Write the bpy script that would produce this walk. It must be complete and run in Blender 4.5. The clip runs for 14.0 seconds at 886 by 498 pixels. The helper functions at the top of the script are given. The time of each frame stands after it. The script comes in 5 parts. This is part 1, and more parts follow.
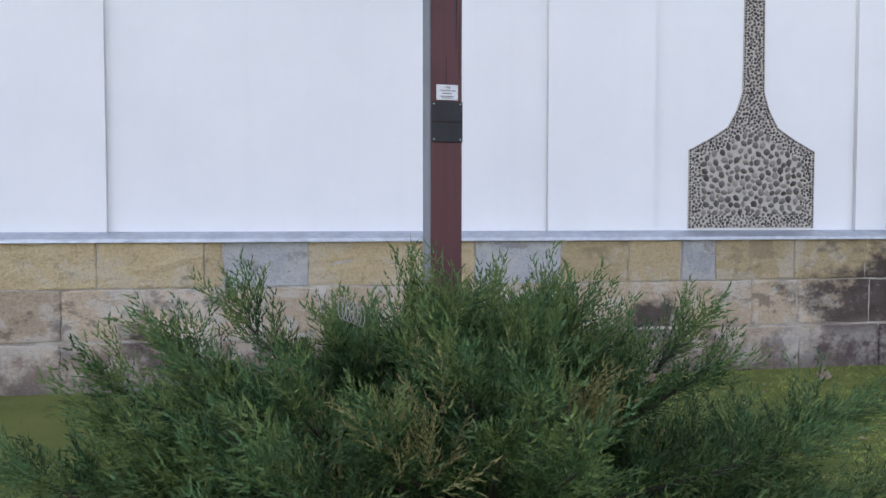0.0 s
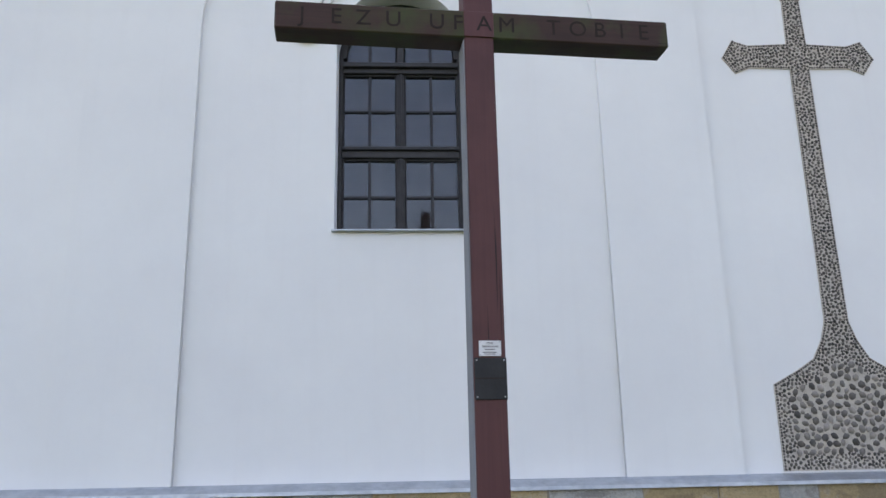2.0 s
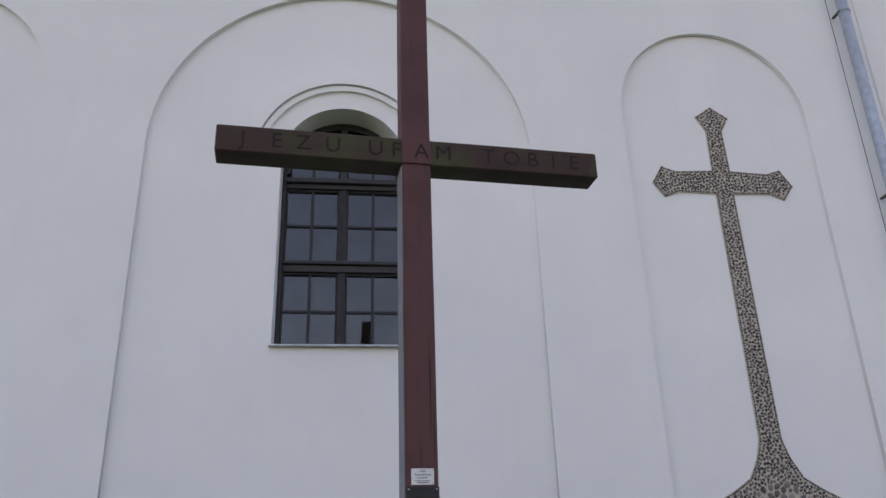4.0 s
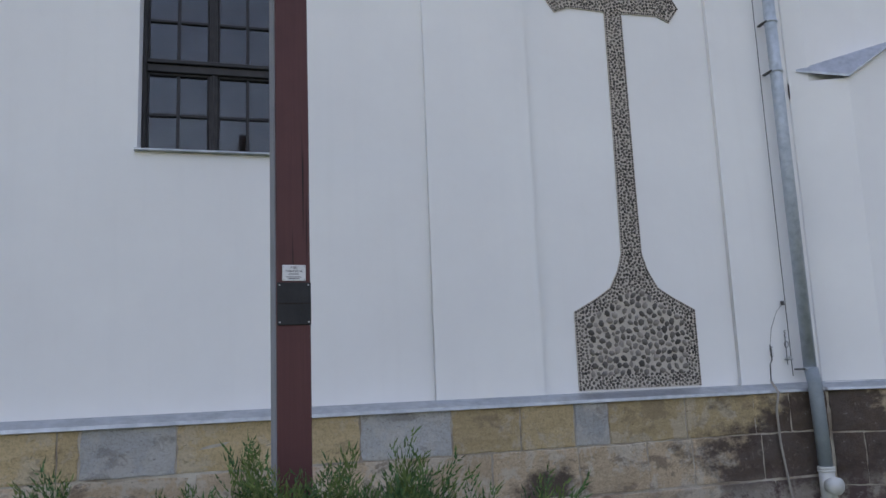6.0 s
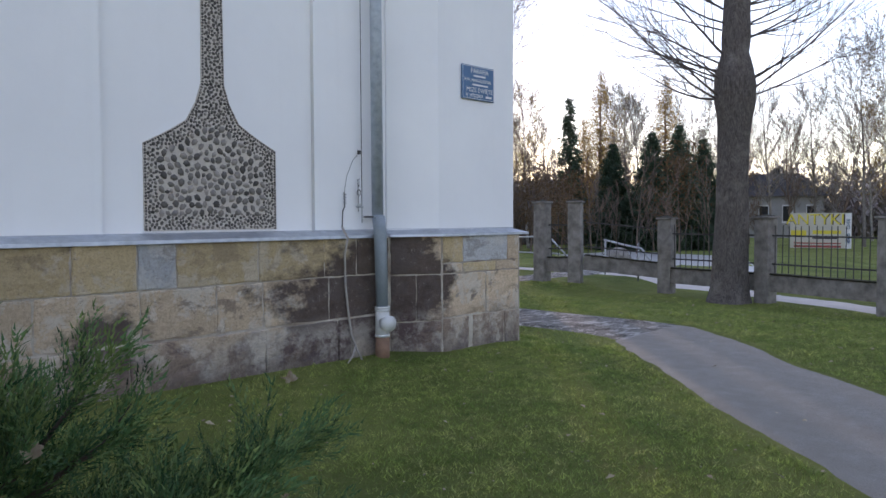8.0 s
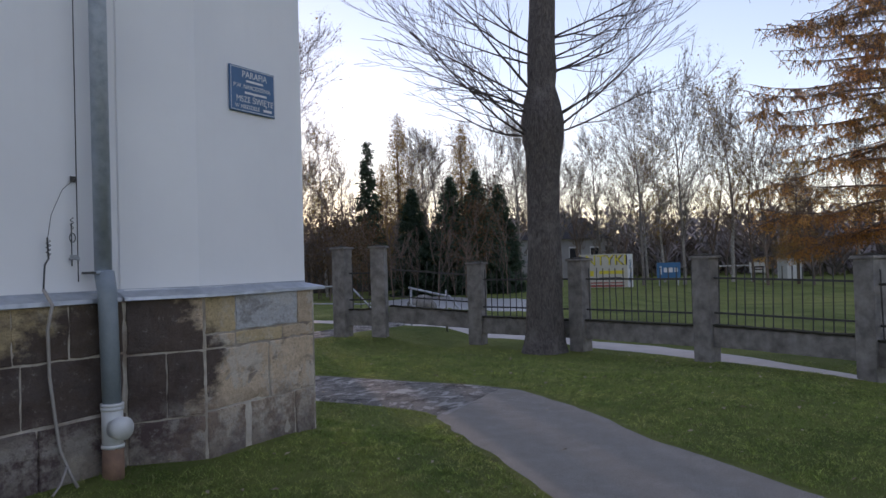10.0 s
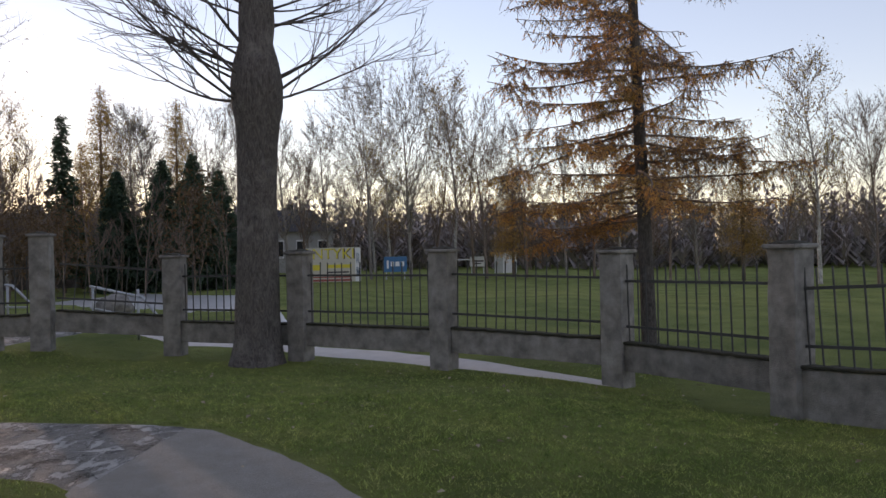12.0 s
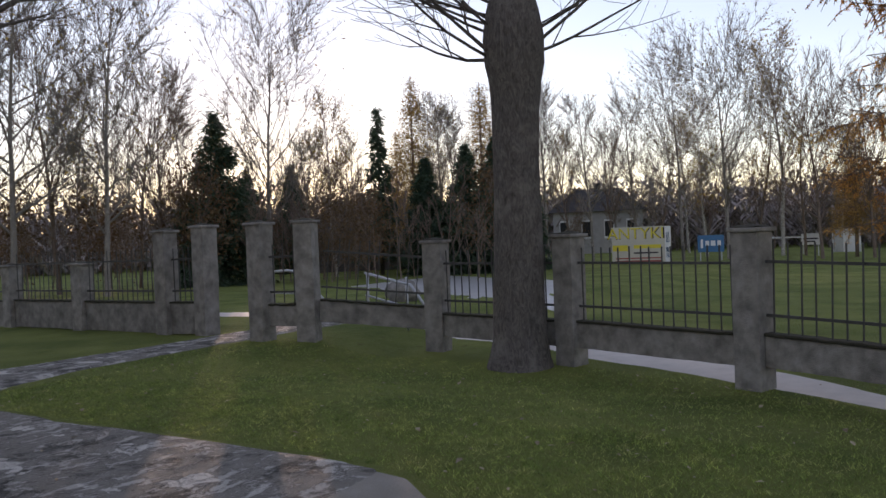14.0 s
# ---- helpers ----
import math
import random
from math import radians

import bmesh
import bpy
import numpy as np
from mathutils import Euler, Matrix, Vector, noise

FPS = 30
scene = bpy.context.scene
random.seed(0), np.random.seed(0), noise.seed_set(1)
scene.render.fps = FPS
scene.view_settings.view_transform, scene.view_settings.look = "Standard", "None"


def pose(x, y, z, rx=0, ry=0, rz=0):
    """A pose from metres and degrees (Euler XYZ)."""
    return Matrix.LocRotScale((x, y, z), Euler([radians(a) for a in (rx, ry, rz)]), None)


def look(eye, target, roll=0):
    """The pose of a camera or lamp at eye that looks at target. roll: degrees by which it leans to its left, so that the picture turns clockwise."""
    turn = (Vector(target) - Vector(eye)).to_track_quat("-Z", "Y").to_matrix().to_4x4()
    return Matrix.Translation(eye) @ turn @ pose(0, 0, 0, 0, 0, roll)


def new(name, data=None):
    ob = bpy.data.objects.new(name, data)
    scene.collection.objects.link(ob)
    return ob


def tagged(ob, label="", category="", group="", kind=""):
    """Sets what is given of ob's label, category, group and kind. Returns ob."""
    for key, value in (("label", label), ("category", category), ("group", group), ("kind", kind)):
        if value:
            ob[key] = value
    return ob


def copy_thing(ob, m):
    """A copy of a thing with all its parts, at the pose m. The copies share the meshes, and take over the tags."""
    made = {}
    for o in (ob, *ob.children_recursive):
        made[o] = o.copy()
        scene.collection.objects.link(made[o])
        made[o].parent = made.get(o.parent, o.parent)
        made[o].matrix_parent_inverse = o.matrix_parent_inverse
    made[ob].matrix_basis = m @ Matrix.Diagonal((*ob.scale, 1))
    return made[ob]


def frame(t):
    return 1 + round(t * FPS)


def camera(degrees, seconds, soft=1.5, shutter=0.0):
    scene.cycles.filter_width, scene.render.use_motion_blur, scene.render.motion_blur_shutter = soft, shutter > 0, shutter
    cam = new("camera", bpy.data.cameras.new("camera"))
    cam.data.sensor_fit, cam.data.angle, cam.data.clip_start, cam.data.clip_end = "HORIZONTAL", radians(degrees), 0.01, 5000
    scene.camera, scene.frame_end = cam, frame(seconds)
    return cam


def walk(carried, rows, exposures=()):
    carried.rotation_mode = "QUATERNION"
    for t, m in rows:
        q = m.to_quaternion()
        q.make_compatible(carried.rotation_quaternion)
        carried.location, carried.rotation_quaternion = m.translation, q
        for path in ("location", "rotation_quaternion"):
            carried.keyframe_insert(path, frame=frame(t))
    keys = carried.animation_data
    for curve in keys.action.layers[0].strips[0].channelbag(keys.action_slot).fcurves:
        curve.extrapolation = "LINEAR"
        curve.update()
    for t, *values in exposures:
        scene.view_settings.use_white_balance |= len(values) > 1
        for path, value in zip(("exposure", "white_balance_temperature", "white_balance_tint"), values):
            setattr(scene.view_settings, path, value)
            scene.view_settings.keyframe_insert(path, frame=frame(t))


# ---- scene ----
cam = camera(59.3, 14.0)
PATH = [
    (0, (-2.023, -6.54, 1.546), (-1.685, -4.571, 1.466), 0.0),
    (0.5, (-1.946, -6.439, 1.573), (-1.653, -4.461, 1.614), 0.1),
    (1, (-1.806, -6.418, 1.597), (-1.624, -4.434, 1.775), 0.1),
    (1.5, (-1.79, -6.437, 1.635), (-1.669, -4.468, 1.967), -0.5),
    (2, (-1.815, -6.481, 1.679), (-1.701, -4.547, 2.177), -1.1),
    (2.3, (-1.814, -6.485, 1.728), (-1.688, -4.584, 2.336), -1.8),
    (2.5, (-1.815, -6.515, 1.748), (-1.678, -4.64, 2.427), -2.0),
    (2.6, (-1.814, -6.512, 1.743), (-1.669, -4.654, 2.468), -2.2),
    (4.8, (-1.758, -6.521, 1.739), (-1.372, -4.71, 2.494), -2.3),
    (5, (-1.76, -6.502, 1.739), (-1.325, -4.679, 2.438), -2.6),
    (5.5, (-1.734, -6.455, 1.697), (-1.22, -4.595, 2.223), -2.7),
    (6, (-1.718, -6.42, 1.657), (-1.17, -4.522, 1.972), -2.3),
    (6.5, (-1.691, -6.412, 1.626), (-1.096, -4.511, 1.805), -1.8),
    (7, (-1.643, -6.351, 1.592), (-0.862, -4.51, 1.651), -1.8),
    (7.5, (-1.618, -6.206, 1.565), (-0.489, -4.557, 1.502), -1.1),
    (8, (-1.507, -6.007, 1.559), (-0.061, -4.627, 1.476), -0.2),
    (8.2, (-1.431, -5.909, 1.572), (0.091, -4.613, 1.505), 0.2),
    (10.3, (0.375, -4.601, 1.588), (2.16, -3.7, 1.628), -1.3),
    (10.4, (0.452, -4.538, 1.608), (2.251, -3.666, 1.652), -1.2),
    (10.5, (0.527, -4.495, 1.615), (2.341, -3.654, 1.665), -1.4),
    (11, (1.103, -4.312, 1.602), (3.011, -3.714, 1.636), -1.5),
    (11.5, (1.737, -4.199, 1.581), (3.714, -3.902, 1.594), -1.3),
    (12, (2.348, -4.165, 1.559), (4.322, -3.846, 1.556), -1.1),
    (12.5, (2.951, -4.116, 1.527), (4.873, -3.561, 1.508), -1.0),
    (13, (3.522, -4.115, 1.524), (5.401, -3.433, 1.48), -1.5),
    (13.5, (4.061, -4.067, 1.561), (5.867, -3.21, 1.51), -1.9),
    (14, (4.632, -3.98, 1.573), (6.327, -2.92, 1.541), -2.2),
]
EXPOSURES = [(0, 1.85, 6550, 35), (1.0, 1.73, 6650, 33), (2.0, 1.53, 6550, 32), (2.5, 1.4, 6550, 31), (5.0, 0.88, 6950, 42), (5.5, 0.82, 6300, 32), (6.0, 1.05, 6500, 33), (7.0, 1.32, 6650, 35), (8.0, 1.2, 6300, 32), (10.5, 0.48, 6350, 34), (11.0, 0.53, 6750, 33), (12.0, 0.55, 6800, 32), (14.0, 0.6, 6800, 32)]
walk(cam, [(t, look(eye, target, roll)) for t, eye, target, roll in PATH], EXPOSURES)

# ---------------------------------------------------------------- light
SUN_AZ, SUN_EL = 45.7, 7.4                       # degrees from +y towards +x, and above the horizon
world = bpy.data.worlds.new("world")
scene.world = world
world.use_nodes = True
wn = world.node_tree.nodes
sky = wn.new("ShaderNodeTexSky")
sky.sky_type = "NISHITA"
sky.sun_disc = False
sky.sun_elevation, sky.sun_rotation = radians(SUN_EL), radians(SUN_AZ)
sky.altitude, sky.air_density, sky.dust_density, sky.ozone_density = 400, 1.0, 0.1, 0.85
wn["Background"].inputs[1].default_value = 0.13
haze = wn.new("ShaderNodeMix")                   # thin high cloud over the whole sky
haze.data_type, haze.blend_type = "RGBA", "ADD"
haze.inputs[0].default_value = 1.0
haze.inputs[7].default_value = (1.0, 1.22, 1.42, 1)
world.node_tree.links.new(sky.outputs[0], haze.inputs[6])
world.node_tree.links.new(haze.outputs[2], wn["Background"].inputs[0])
sun = new("sun", bpy.data.lights.new("sun", "SUN"))
sun.data.energy, sun.data.angle, sun.data.color = 1.2, radians(0.6), (1.0, 0.78, 0.52)
a, e = radians(SUN_AZ), radians(SUN_EL)
sun.matrix_world = look((0, 0, 30), (-math.sin(a) * math.cos(e), -math.cos(a) * math.cos(e), 30 - math.sin(e)))


# ---------------------------------------------------------------- materials
class Mat:
    """A small builder of node materials in world or object metres."""

    def __init__(self, name, rough=0.8, metal=0.0, spec=0.4):
        self.m = bpy.data.materials.new(name)
        self.m.use_nodes = True
        self.t = self.m.node_tree
        self.b = self.t.nodes["Principled BSDF"]
        self.set("Roughness", rough), self.set("Metallic", metal), self.set("Specular IOR Level", spec)
        self.geo = self.t.nodes.new("ShaderNodeNewGeometry")
        self.info = self.t.nodes.new("ShaderNodeObjectInfo")
        self.tc = self.t.nodes.new("ShaderNodeTexCoord")
        self.height = None

    def set(self, key, value):
        if hasattr(value, "is_output"):
            self.t.links.new(value, self.b.inputs[key])
        else:
            self.b.inputs[key].default_value = (*value, 1) if isinstance(value, tuple) else value
        return self

    def where(self, kind="world", scale=(1, 1, 1)):
        src = {"world": self.geo.outputs["Position"], "object": self.tc.outputs["Object"]}[kind]
        n = self.t.nodes.new("ShaderNodeMapping")
        n.inputs["Scale"].default_value = scale
        self.t.links.new(src, n.inputs["Vector"])
        return n.outputs[0]

    def noise(self, scale, detail=4.0, rough=0.55, at=None, distort=0.0):
        n = self.t.nodes.new("ShaderNodeTexNoise")
        n.inputs["Scale"].default_value, n.inputs["Detail"].default_value = scale, detail
        n.inputs["Roughness"].default_value, n.inputs["Distortion"].default_value = rough, distort
        self.t.links.new(at or self.where(), n.inputs["Vector"])
        return n.outputs["Fac"]

    def cells(self, scale, feature="F1", at=None):
        n = self.t.nodes.new("ShaderNodeTexVoronoi")
        n.feature = feature
        n.inputs["Scale"].default_value = scale
        self.t.links.new(at or self.where(), n.inputs["Vector"])
        return n.outputs["Distance"]

    def ramp(self, fac, *stops):
        n = self.t.nodes.new("ShaderNodeValToRGB")
        el = n.color_ramp.elements
        while len(el) < len(stops):
            el.new(0.5)
        for s, (p, c) in zip(el, stops):
            s.position, s.color = p, ((c, c, c, 1) if isinstance(c, (int, float)) else (*c, 1))
        self.t.links.new(fac, n.inputs[0])
        return n.outputs[0]

    def mix(self, fac, x, y, mode="MIX"):
        n = self.t.nodes.new("ShaderNodeMix")
        n.data_type, n.blend_type = "RGBA", mode
        for k, v in ((0, fac), (6, x), (7, y)):
            if hasattr(v, "is_output"):
                self.t.links.new(v, n.inputs[k])
            else:
                n.inputs[k].default_value = (*v, 1) if isinstance(v, tuple) else v
        return n.outputs[2]

    def math(self, op, x, y=0.0, clamp=False):
        n = self.t.nodes.new("ShaderNodeMath")
        n.operation, n.use_clamp = op, clamp
        for k, v in ((0, x), (1, y)):
            if hasattr(v, "is_output"):
                self.t.links.new(v, n.inputs[k])
            else:
                n.inputs[k].default_value = v
        return n.outputs[0]

    def axis(self, name, vec=None):
        n = self.t.nodes.new("ShaderNodeSeparateXYZ")
        self.t.links.new(vec or self.geo.outputs["Position"], n.inputs[0])
        return n.outputs[name]

    def near(self, place, size):
        """1 at a place, falling to 0 at size metres from it."""
        n = self.t.nodes.new("ShaderNodeVectorMath")
        n.operation = "DISTANCE"
        self.t.links.new(self.geo.outputs["Position"], n.inputs[0])
        n.inputs[1].default_value = place
        return self.math("SUBTRACT", 1.0, self.math("DIVIDE", n.outputs["Value"], size), True)

    def bump(self, height, strength=0.3, distance=0.01):
        n = self.t.nodes.new("ShaderNodeBump")
        n.inputs["Strength"].default_value, n.inputs["Distance"].default_value = strength, distance
        self.t.links.new(height, n.inputs["Height"])
        if self.height:
            self.t.links.new(self.height, n.inputs["Normal"])
        self.height = n.outputs[0]
        self.t.links.new(n.outputs[0], self.b.inputs["Normal"])
        return self

    def vary(self, col, amount=0.3):
        """Each object a little lighter or darker."""
        f = self.math("ADD", self.math("MULTIPLY", self.info.outputs["Random"], amount), 1 - amount / 2)
        return self.mix(1.0, col, self.grey(f), "MULTIPLY")

    def islands(self, col, amount=0.4):
        f = self.math("ADD", self.math("MULTIPLY", self.geo.outputs["Random Per Island"], amount), 1 - amount / 2)
        return self.mix(1.0, col, self.grey(f), "MULTIPLY")

    def leaf_glow(self, col, share):
        """Lets a share of the light pass through thin leaves."""
        tr, mx = self.t.nodes.new("ShaderNodeBsdfTranslucent"), self.t.nodes.new("ShaderNodeMixShader")
        self.t.links.new(col, tr.inputs[0])
        mx.inputs[0].default_value = share
        self.t.links.new(self.b.outputs[0], mx.inputs[1])
        self.t.links.new(tr.outputs[0], mx.inputs[2])
        self.t.links.new(mx.outputs[0], self.t.nodes["Material Output"].inputs[0])

    def grey(self, v):
        n = self.t.nodes.new("ShaderNodeCombineXYZ")
        for k in range(3):
            self.t.links.new(v, n.inputs[k])
        return n.outputs[0]


def plaster():
    k = Mat("white_plaster", 0.85, spec=0.25)
    big, fine = k.noise(0.7, 5), k.noise(9, 6)
    col = k.ramp(big, (0.3, (0.77, 0.77, 0.775)), (0.7, (0.84, 0.84, 0.835)))
    col = k.mix(k.math("MULTIPLY", fine, 0.12), col, (0.66, 0.65, 0.63))
    streak = k.noise(1.0, 4, at=k.where("world", (9, 9, 0.35)))
    col = k.mix(k.ramp(streak, (0.55, 0.0), (0.8, 0.07)), col, (0.6, 0.59, 0.57))
    k.set("Base Color", col)
    return k.bump(k.noise(55, 5, 0.7), 0.25, 0.004).bump(k.noise(2.3, 3), 0.3, 0.02).m


def sandstone(name, light, dark, stained=0.3):
    """Old sandstone: banded grain, bleached and blackened patches, a tooled face."""
    k = Mat(name, 0.92, spec=0.2)
    band = k.noise(2.2, 5, 0.6, k.where("world", (1, 1, 5)), 1.5)
    col = k.mix(band, dark, light)
    col = k.vary(col, 0.35)
    col = k.mix(k.ramp(k.noise(48, 5, 0.75), (0.45, 0.0), (0.68, 0.42)), col, (0.24, 0.18, 0.12))
    pale = k.noise(3.6, 8, 0.68, distort=0.3)
    col = k.mix(k.ramp(pale, (0.5, 0.0), (0.57, stained * 1.2)), col, (0.68, 0.64, 0.57))
    crust = k.noise(2.8, 9, 0.72, k.where("world", (1, 1, 1.6)), 0.3)
    col = k.mix(k.ramp(crust, (0.56, 0.0), (0.61, stained * 1.3)), col, (0.15, 0.11, 0.095))
    soot = k.math("ADD", k.math("MULTIPLY", k.near((3.0, -0.15, 0.68), 1.0), 1.2), k.math("MULTIPLY", k.near((3.96, -0.1, 0.85), 0.78), 2.8))
    soot = k.math("ADD", soot, k.math("MULTIPLY", k.near((0.95, -0.15, 0.55), 0.5), 1.3))
    soot = k.math("ADD", soot, k.math("MULTIPLY", k.near((-3.3, -0.1, 0.3), 0.9), 0.8))
    ragged = k.math("MULTIPLY", k.math("SUBTRACT", k.noise(2.6, 10, 0.72, k.where("world", (1, 1, 1.5))), 0.5), 2.9)
    crusted = k.ramp(k.math("ADD", soot, ragged), (0.36, 0.0), (0.85, 0.92))
    tone = k.mix(k.noise(7, 6, 0.7), (0.025, 0.02, 0.02), (0.14, 0.1, 0.09))
    col = k.mix(crusted, col, tone)
    damp = k.ramp(k.math("ADD", k.axis("Z"), k.math("MULTIPLY", k.noise(2.6, 8, 0.75), 0.9)), (0.6, 0.62), (0.85, 0.0))
    low = k.ramp(k.math("ADD", k.axis("Z"), k.math("MULTIPLY", k.noise(1.7, 5, 0.6), 0.35)), (0.62, 0.6), (0.8, 0.0))
    col = k.mix(low, col, k.mix(k.ramp(k.noise(3.4, 9, 0.75), (0.45, 0.0), (0.55, 1.0)), (0.15, 0.1, 0.1), (0.56, 0.5, 0.43)))
    col = k.mix(damp, col, (0.1, 0.078, 0.075))
    col = k.mix(k.ramp(k.noise(14, 6, 0.8), (0.6, 0.0), (0.66, 0.3)), col, (0.58, 0.55, 0.5))
    pits = k.ramp(k.noise(26, 7, 0.8, k.where("world", (1, 1, 2.2))), (0.33, 0.7), (0.42, 0.0))
    col = k.mix(pits, col, (0.09, 0.07, 0.06))
    k.set("Base Color", col)
    tool = k.noise(1.0, 3, at=k.where("world", (55, 55, 9)))
    return k.bump(k.noise(34, 6, 0.8), 1.0, 0.025).bump(k.noise(6, 5), 0.8, 0.04).bump(tool, 0.25, 0.008).m


def simple(name, light, dark, scale=6.0, rough=0.7, metal=0.0, spec=0.4, bump=0.3, depth=0.006, fine=60, object_vary=0.0, islands=0.0):
    """A two-tone surface with grain at two scales."""
    k = Mat(name, rough, metal, spec)
    col = k.mix(k.ramp(k.noise(scale, 5, 0.6), (0.3, 0.0), (0.7, 1.0)), dark, light)
    col = k.mix(k.math("MULTIPLY", k.noise(fine, 4), 0.3), col, tuple(c * 0.55 for c in dark))
    if object_vary:
        col = k.vary(col, object_vary)
    if islands:
        col = k.islands(col, islands)
    k.set("Base Color", col)
    return k.bump(k.noise(fine, 4), bump, depth).m


def wood(name, light, dark, rough=0.6, green=0.0):
    k = Mat(name, rough, spec=0.35)
    grain = k.noise(1.0, 5, 0.65, k.where("object", (60, 60, 1.6)), 0.6)
    col = k.mix(grain, dark, light)
    col = k.mix(k.ramp(k.noise(2.0, 4), (0.45, 0.0), (0.7, 0.5)), col, tuple(c * 0.5 for c in dark))
    if green:
        col = k.mix(k.ramp(k.noise(3.0, 5), (0.45, 0.0), (0.62, green)), col, (0.05, 0.065, 0.02))
    crack = k.ramp(k.noise(1.0, 3, 0.5, k.where("object", (38, 38, 0.7)), 0.4), (0.3, 0.0), (0.36, 1.0))
    col = k.mix(crack, (0.008, 0.006, 0.005), col)
    k.set("Base Color", col)
    return k.bump(crack, 0.8, 0.004).bump(grain, 0.3, 0.002).m


def metal(name, colour, rough=0.4, dirt=0.4):
    k = Mat(name, rough, 0.85, 0.5)
    n = k.noise(5, 5, 0.65)
    k.set("Base Color", k.mix(k.ramp(n, (0.4, 0.0), (0.75, dirt)), colour, tuple(c * 0.35 for c in colour)))
    k.set("Roughness", k.ramp(k.noise(16, 4), (0.3, rough * 0.8), (0.7, min(1, rough * 1.5))))
    return k.bump(k.noise(4, 3), 0.15, 0.006).m


def grass_ground():
    k = Mat("lawn_soil", 0.95, spec=0.15)
    n = k.noise(0.6, 6, 0.6)
    col = k.mix(k.ramp(n, (0.35, 0.0), (0.65, 1.0)), (0.1, 0.14, 0.03), (0.22, 0.25, 0.065))
    col = k.mix(k.ramp(k.noise(30, 5, 0.7), (0.45, 0.0), (0.72, 0.6)), col, (0.22, 0.215, 0.085))
    col = k.mix(k.ramp(k.noise(3.5, 5), (0.62, 0.0), (0.75, 0.5)), col, (0.07, 0.05, 0.028))
    k.set("Base Color", col)
    return k.bump(k.noise(70, 5, 0.8), 0.9, 0.04).bump(k.noise(9, 4), 0.6, 0.06).m


def blade_mat():
    k = Mat("grass_blade", 0.6, spec=0.25)
    col = k.ramp(k.noise(1.3, 6, 0.65), (0.3, (0.19, 0.28, 0.065)), (0.5, (0.37, 0.45, 0.11)), (0.7, (0.56, 0.57, 0.18)))
    col = k.mix(k.ramp(k.noise(8, 6, 0.75), (0.42, 0.0), (0.6, 0.85)), col, (0.09, 0.15, 0.035))
    col = k.mix(k.ramp(k.noise(4, 7, 0.75, distort=0.5), (0.54, 0.0), (0.62, 0.8)), col, (0.54, 0.53, 0.19))
    col = k.mix(k.ramp(k.noise(19, 5, 0.7), (0.6, 0.0), (0.68, 0.6)), col, (0.42, 0.36, 0.19))
    col = k.islands(col, 0.9)
    k.set("Base Color", col)
    k.leaf_glow(col, 0.45)
    return k.m


def asphalt(name, old=False):
    k = Mat(name, 0.85, spec=0.3)
    col = k.mix(k.ramp(k.noise(120, 4, 0.8), (0.35, 0.0), (0.7, 1.0)), (0.15, 0.135, 0.117), (0.4, 0.365, 0.32))
    col = k.mix(k.ramp(k.noise(1.2, 5), (0.35, 0.0), (0.7, 0.5)), col, (0.22, 0.198, 0.17))
    if old:
        col = k.mix(0.45, col, (0.075, 0.07, 0.066))
        pale = k.ramp(k.noise(5.5, 10, 0.7, k.where("world", (0.7, 1.2, 1)), 0.6), (0.52, 0.0), (0.55, 1.0))
        col = k.mix(k.math("MULTIPLY", pale, 0.8), col, (0.44, 0.415, 0.385))
        moss = k.ramp(k.noise(2.4, 8, 0.72), (0.53, 0.0), (0.59, 0.85))
        col = k.mix(moss, col, (0.04, 0.037, 0.03))
        chips = k.ramp(k.noise(2.3, 8, 0.6, k.where("world", (1, 0.7, 1)), 0.4), (0.6, 0.0), (0.607, 1.0))
        col = k.mix(k.math("MULTIPLY", chips, 0.9), col, (0.56, 0.53, 0.49))
        dots = k.ramp(k.noise(34, 4, 0.7), (0.62, 0.0), (0.66, 0.7))
        col = k.mix(dots, col, (0.5, 0.48, 0.45))
        rim = k.math("SUBTRACT", 1.0, k.math("ABSOLUTE", k.math("MULTIPLY", k.math("ADD", k.axis("Y"), 1.0), 4.0)), True)
        rim = k.ramp(k.math("ADD", rim, k.math("SUBTRACT", k.noise(5, 7, 0.7), 0.5)), (0.45, 0.0), (0.55, 0.6))
        col = k.mix(rim, col, (0.46, 0.43, 0.4))
        k.bump(dots, 0.6, 0.01).bump(pale, 0.8, 0.02).bump(chips, 0.6, 0.02)
    k.set("Base Color", col)
    k.set("Roughness", k.ramp(k.noise(5, 4), (0.3, 0.55), (0.7, 0.95)))
    return k.bump(k.noise(90, 5, 0.8), 0.7, 0.012).m


def bark(name, light, dark, scale=1.0):
    k = Mat(name, 0.95, spec=0.15)
    n = k.noise(1.0, 6, 0.7, k.where("world", (15 * scale, 15 * scale, 5.0 * scale)), 2.2)
    col = k.mix(k.ramp(n, (0.35, 0.0), (0.65, 1.0)), dark, light)
    col = k.mix(k.ramp(k.noise(2.6, 7, 0.7), (0.52, 0.0), (0.66, 0.5)), col, tuple(1.3 * c + 0.03 for c in light))
    k.set("Base Color", k.vary(col, 0.3))
    return k.bump(n, 1.0, 0.03 / scale).m


def leafy(name, *tones, rough=0.65, amount=0.6, patches=2.5, glow=0.3):
    k = Mat(name, rough, spec=0.2)
    n = len(tones) - 1
    col = k.ramp(k.noise(patches, 4), *[(0.3 + 0.4 * i / n, c) for i, c in enumerate(tones)])
    col = k.islands(col, amount)
    k.set("Base Color", col)
    k.leaf_glow(col, glow)
    return k.m


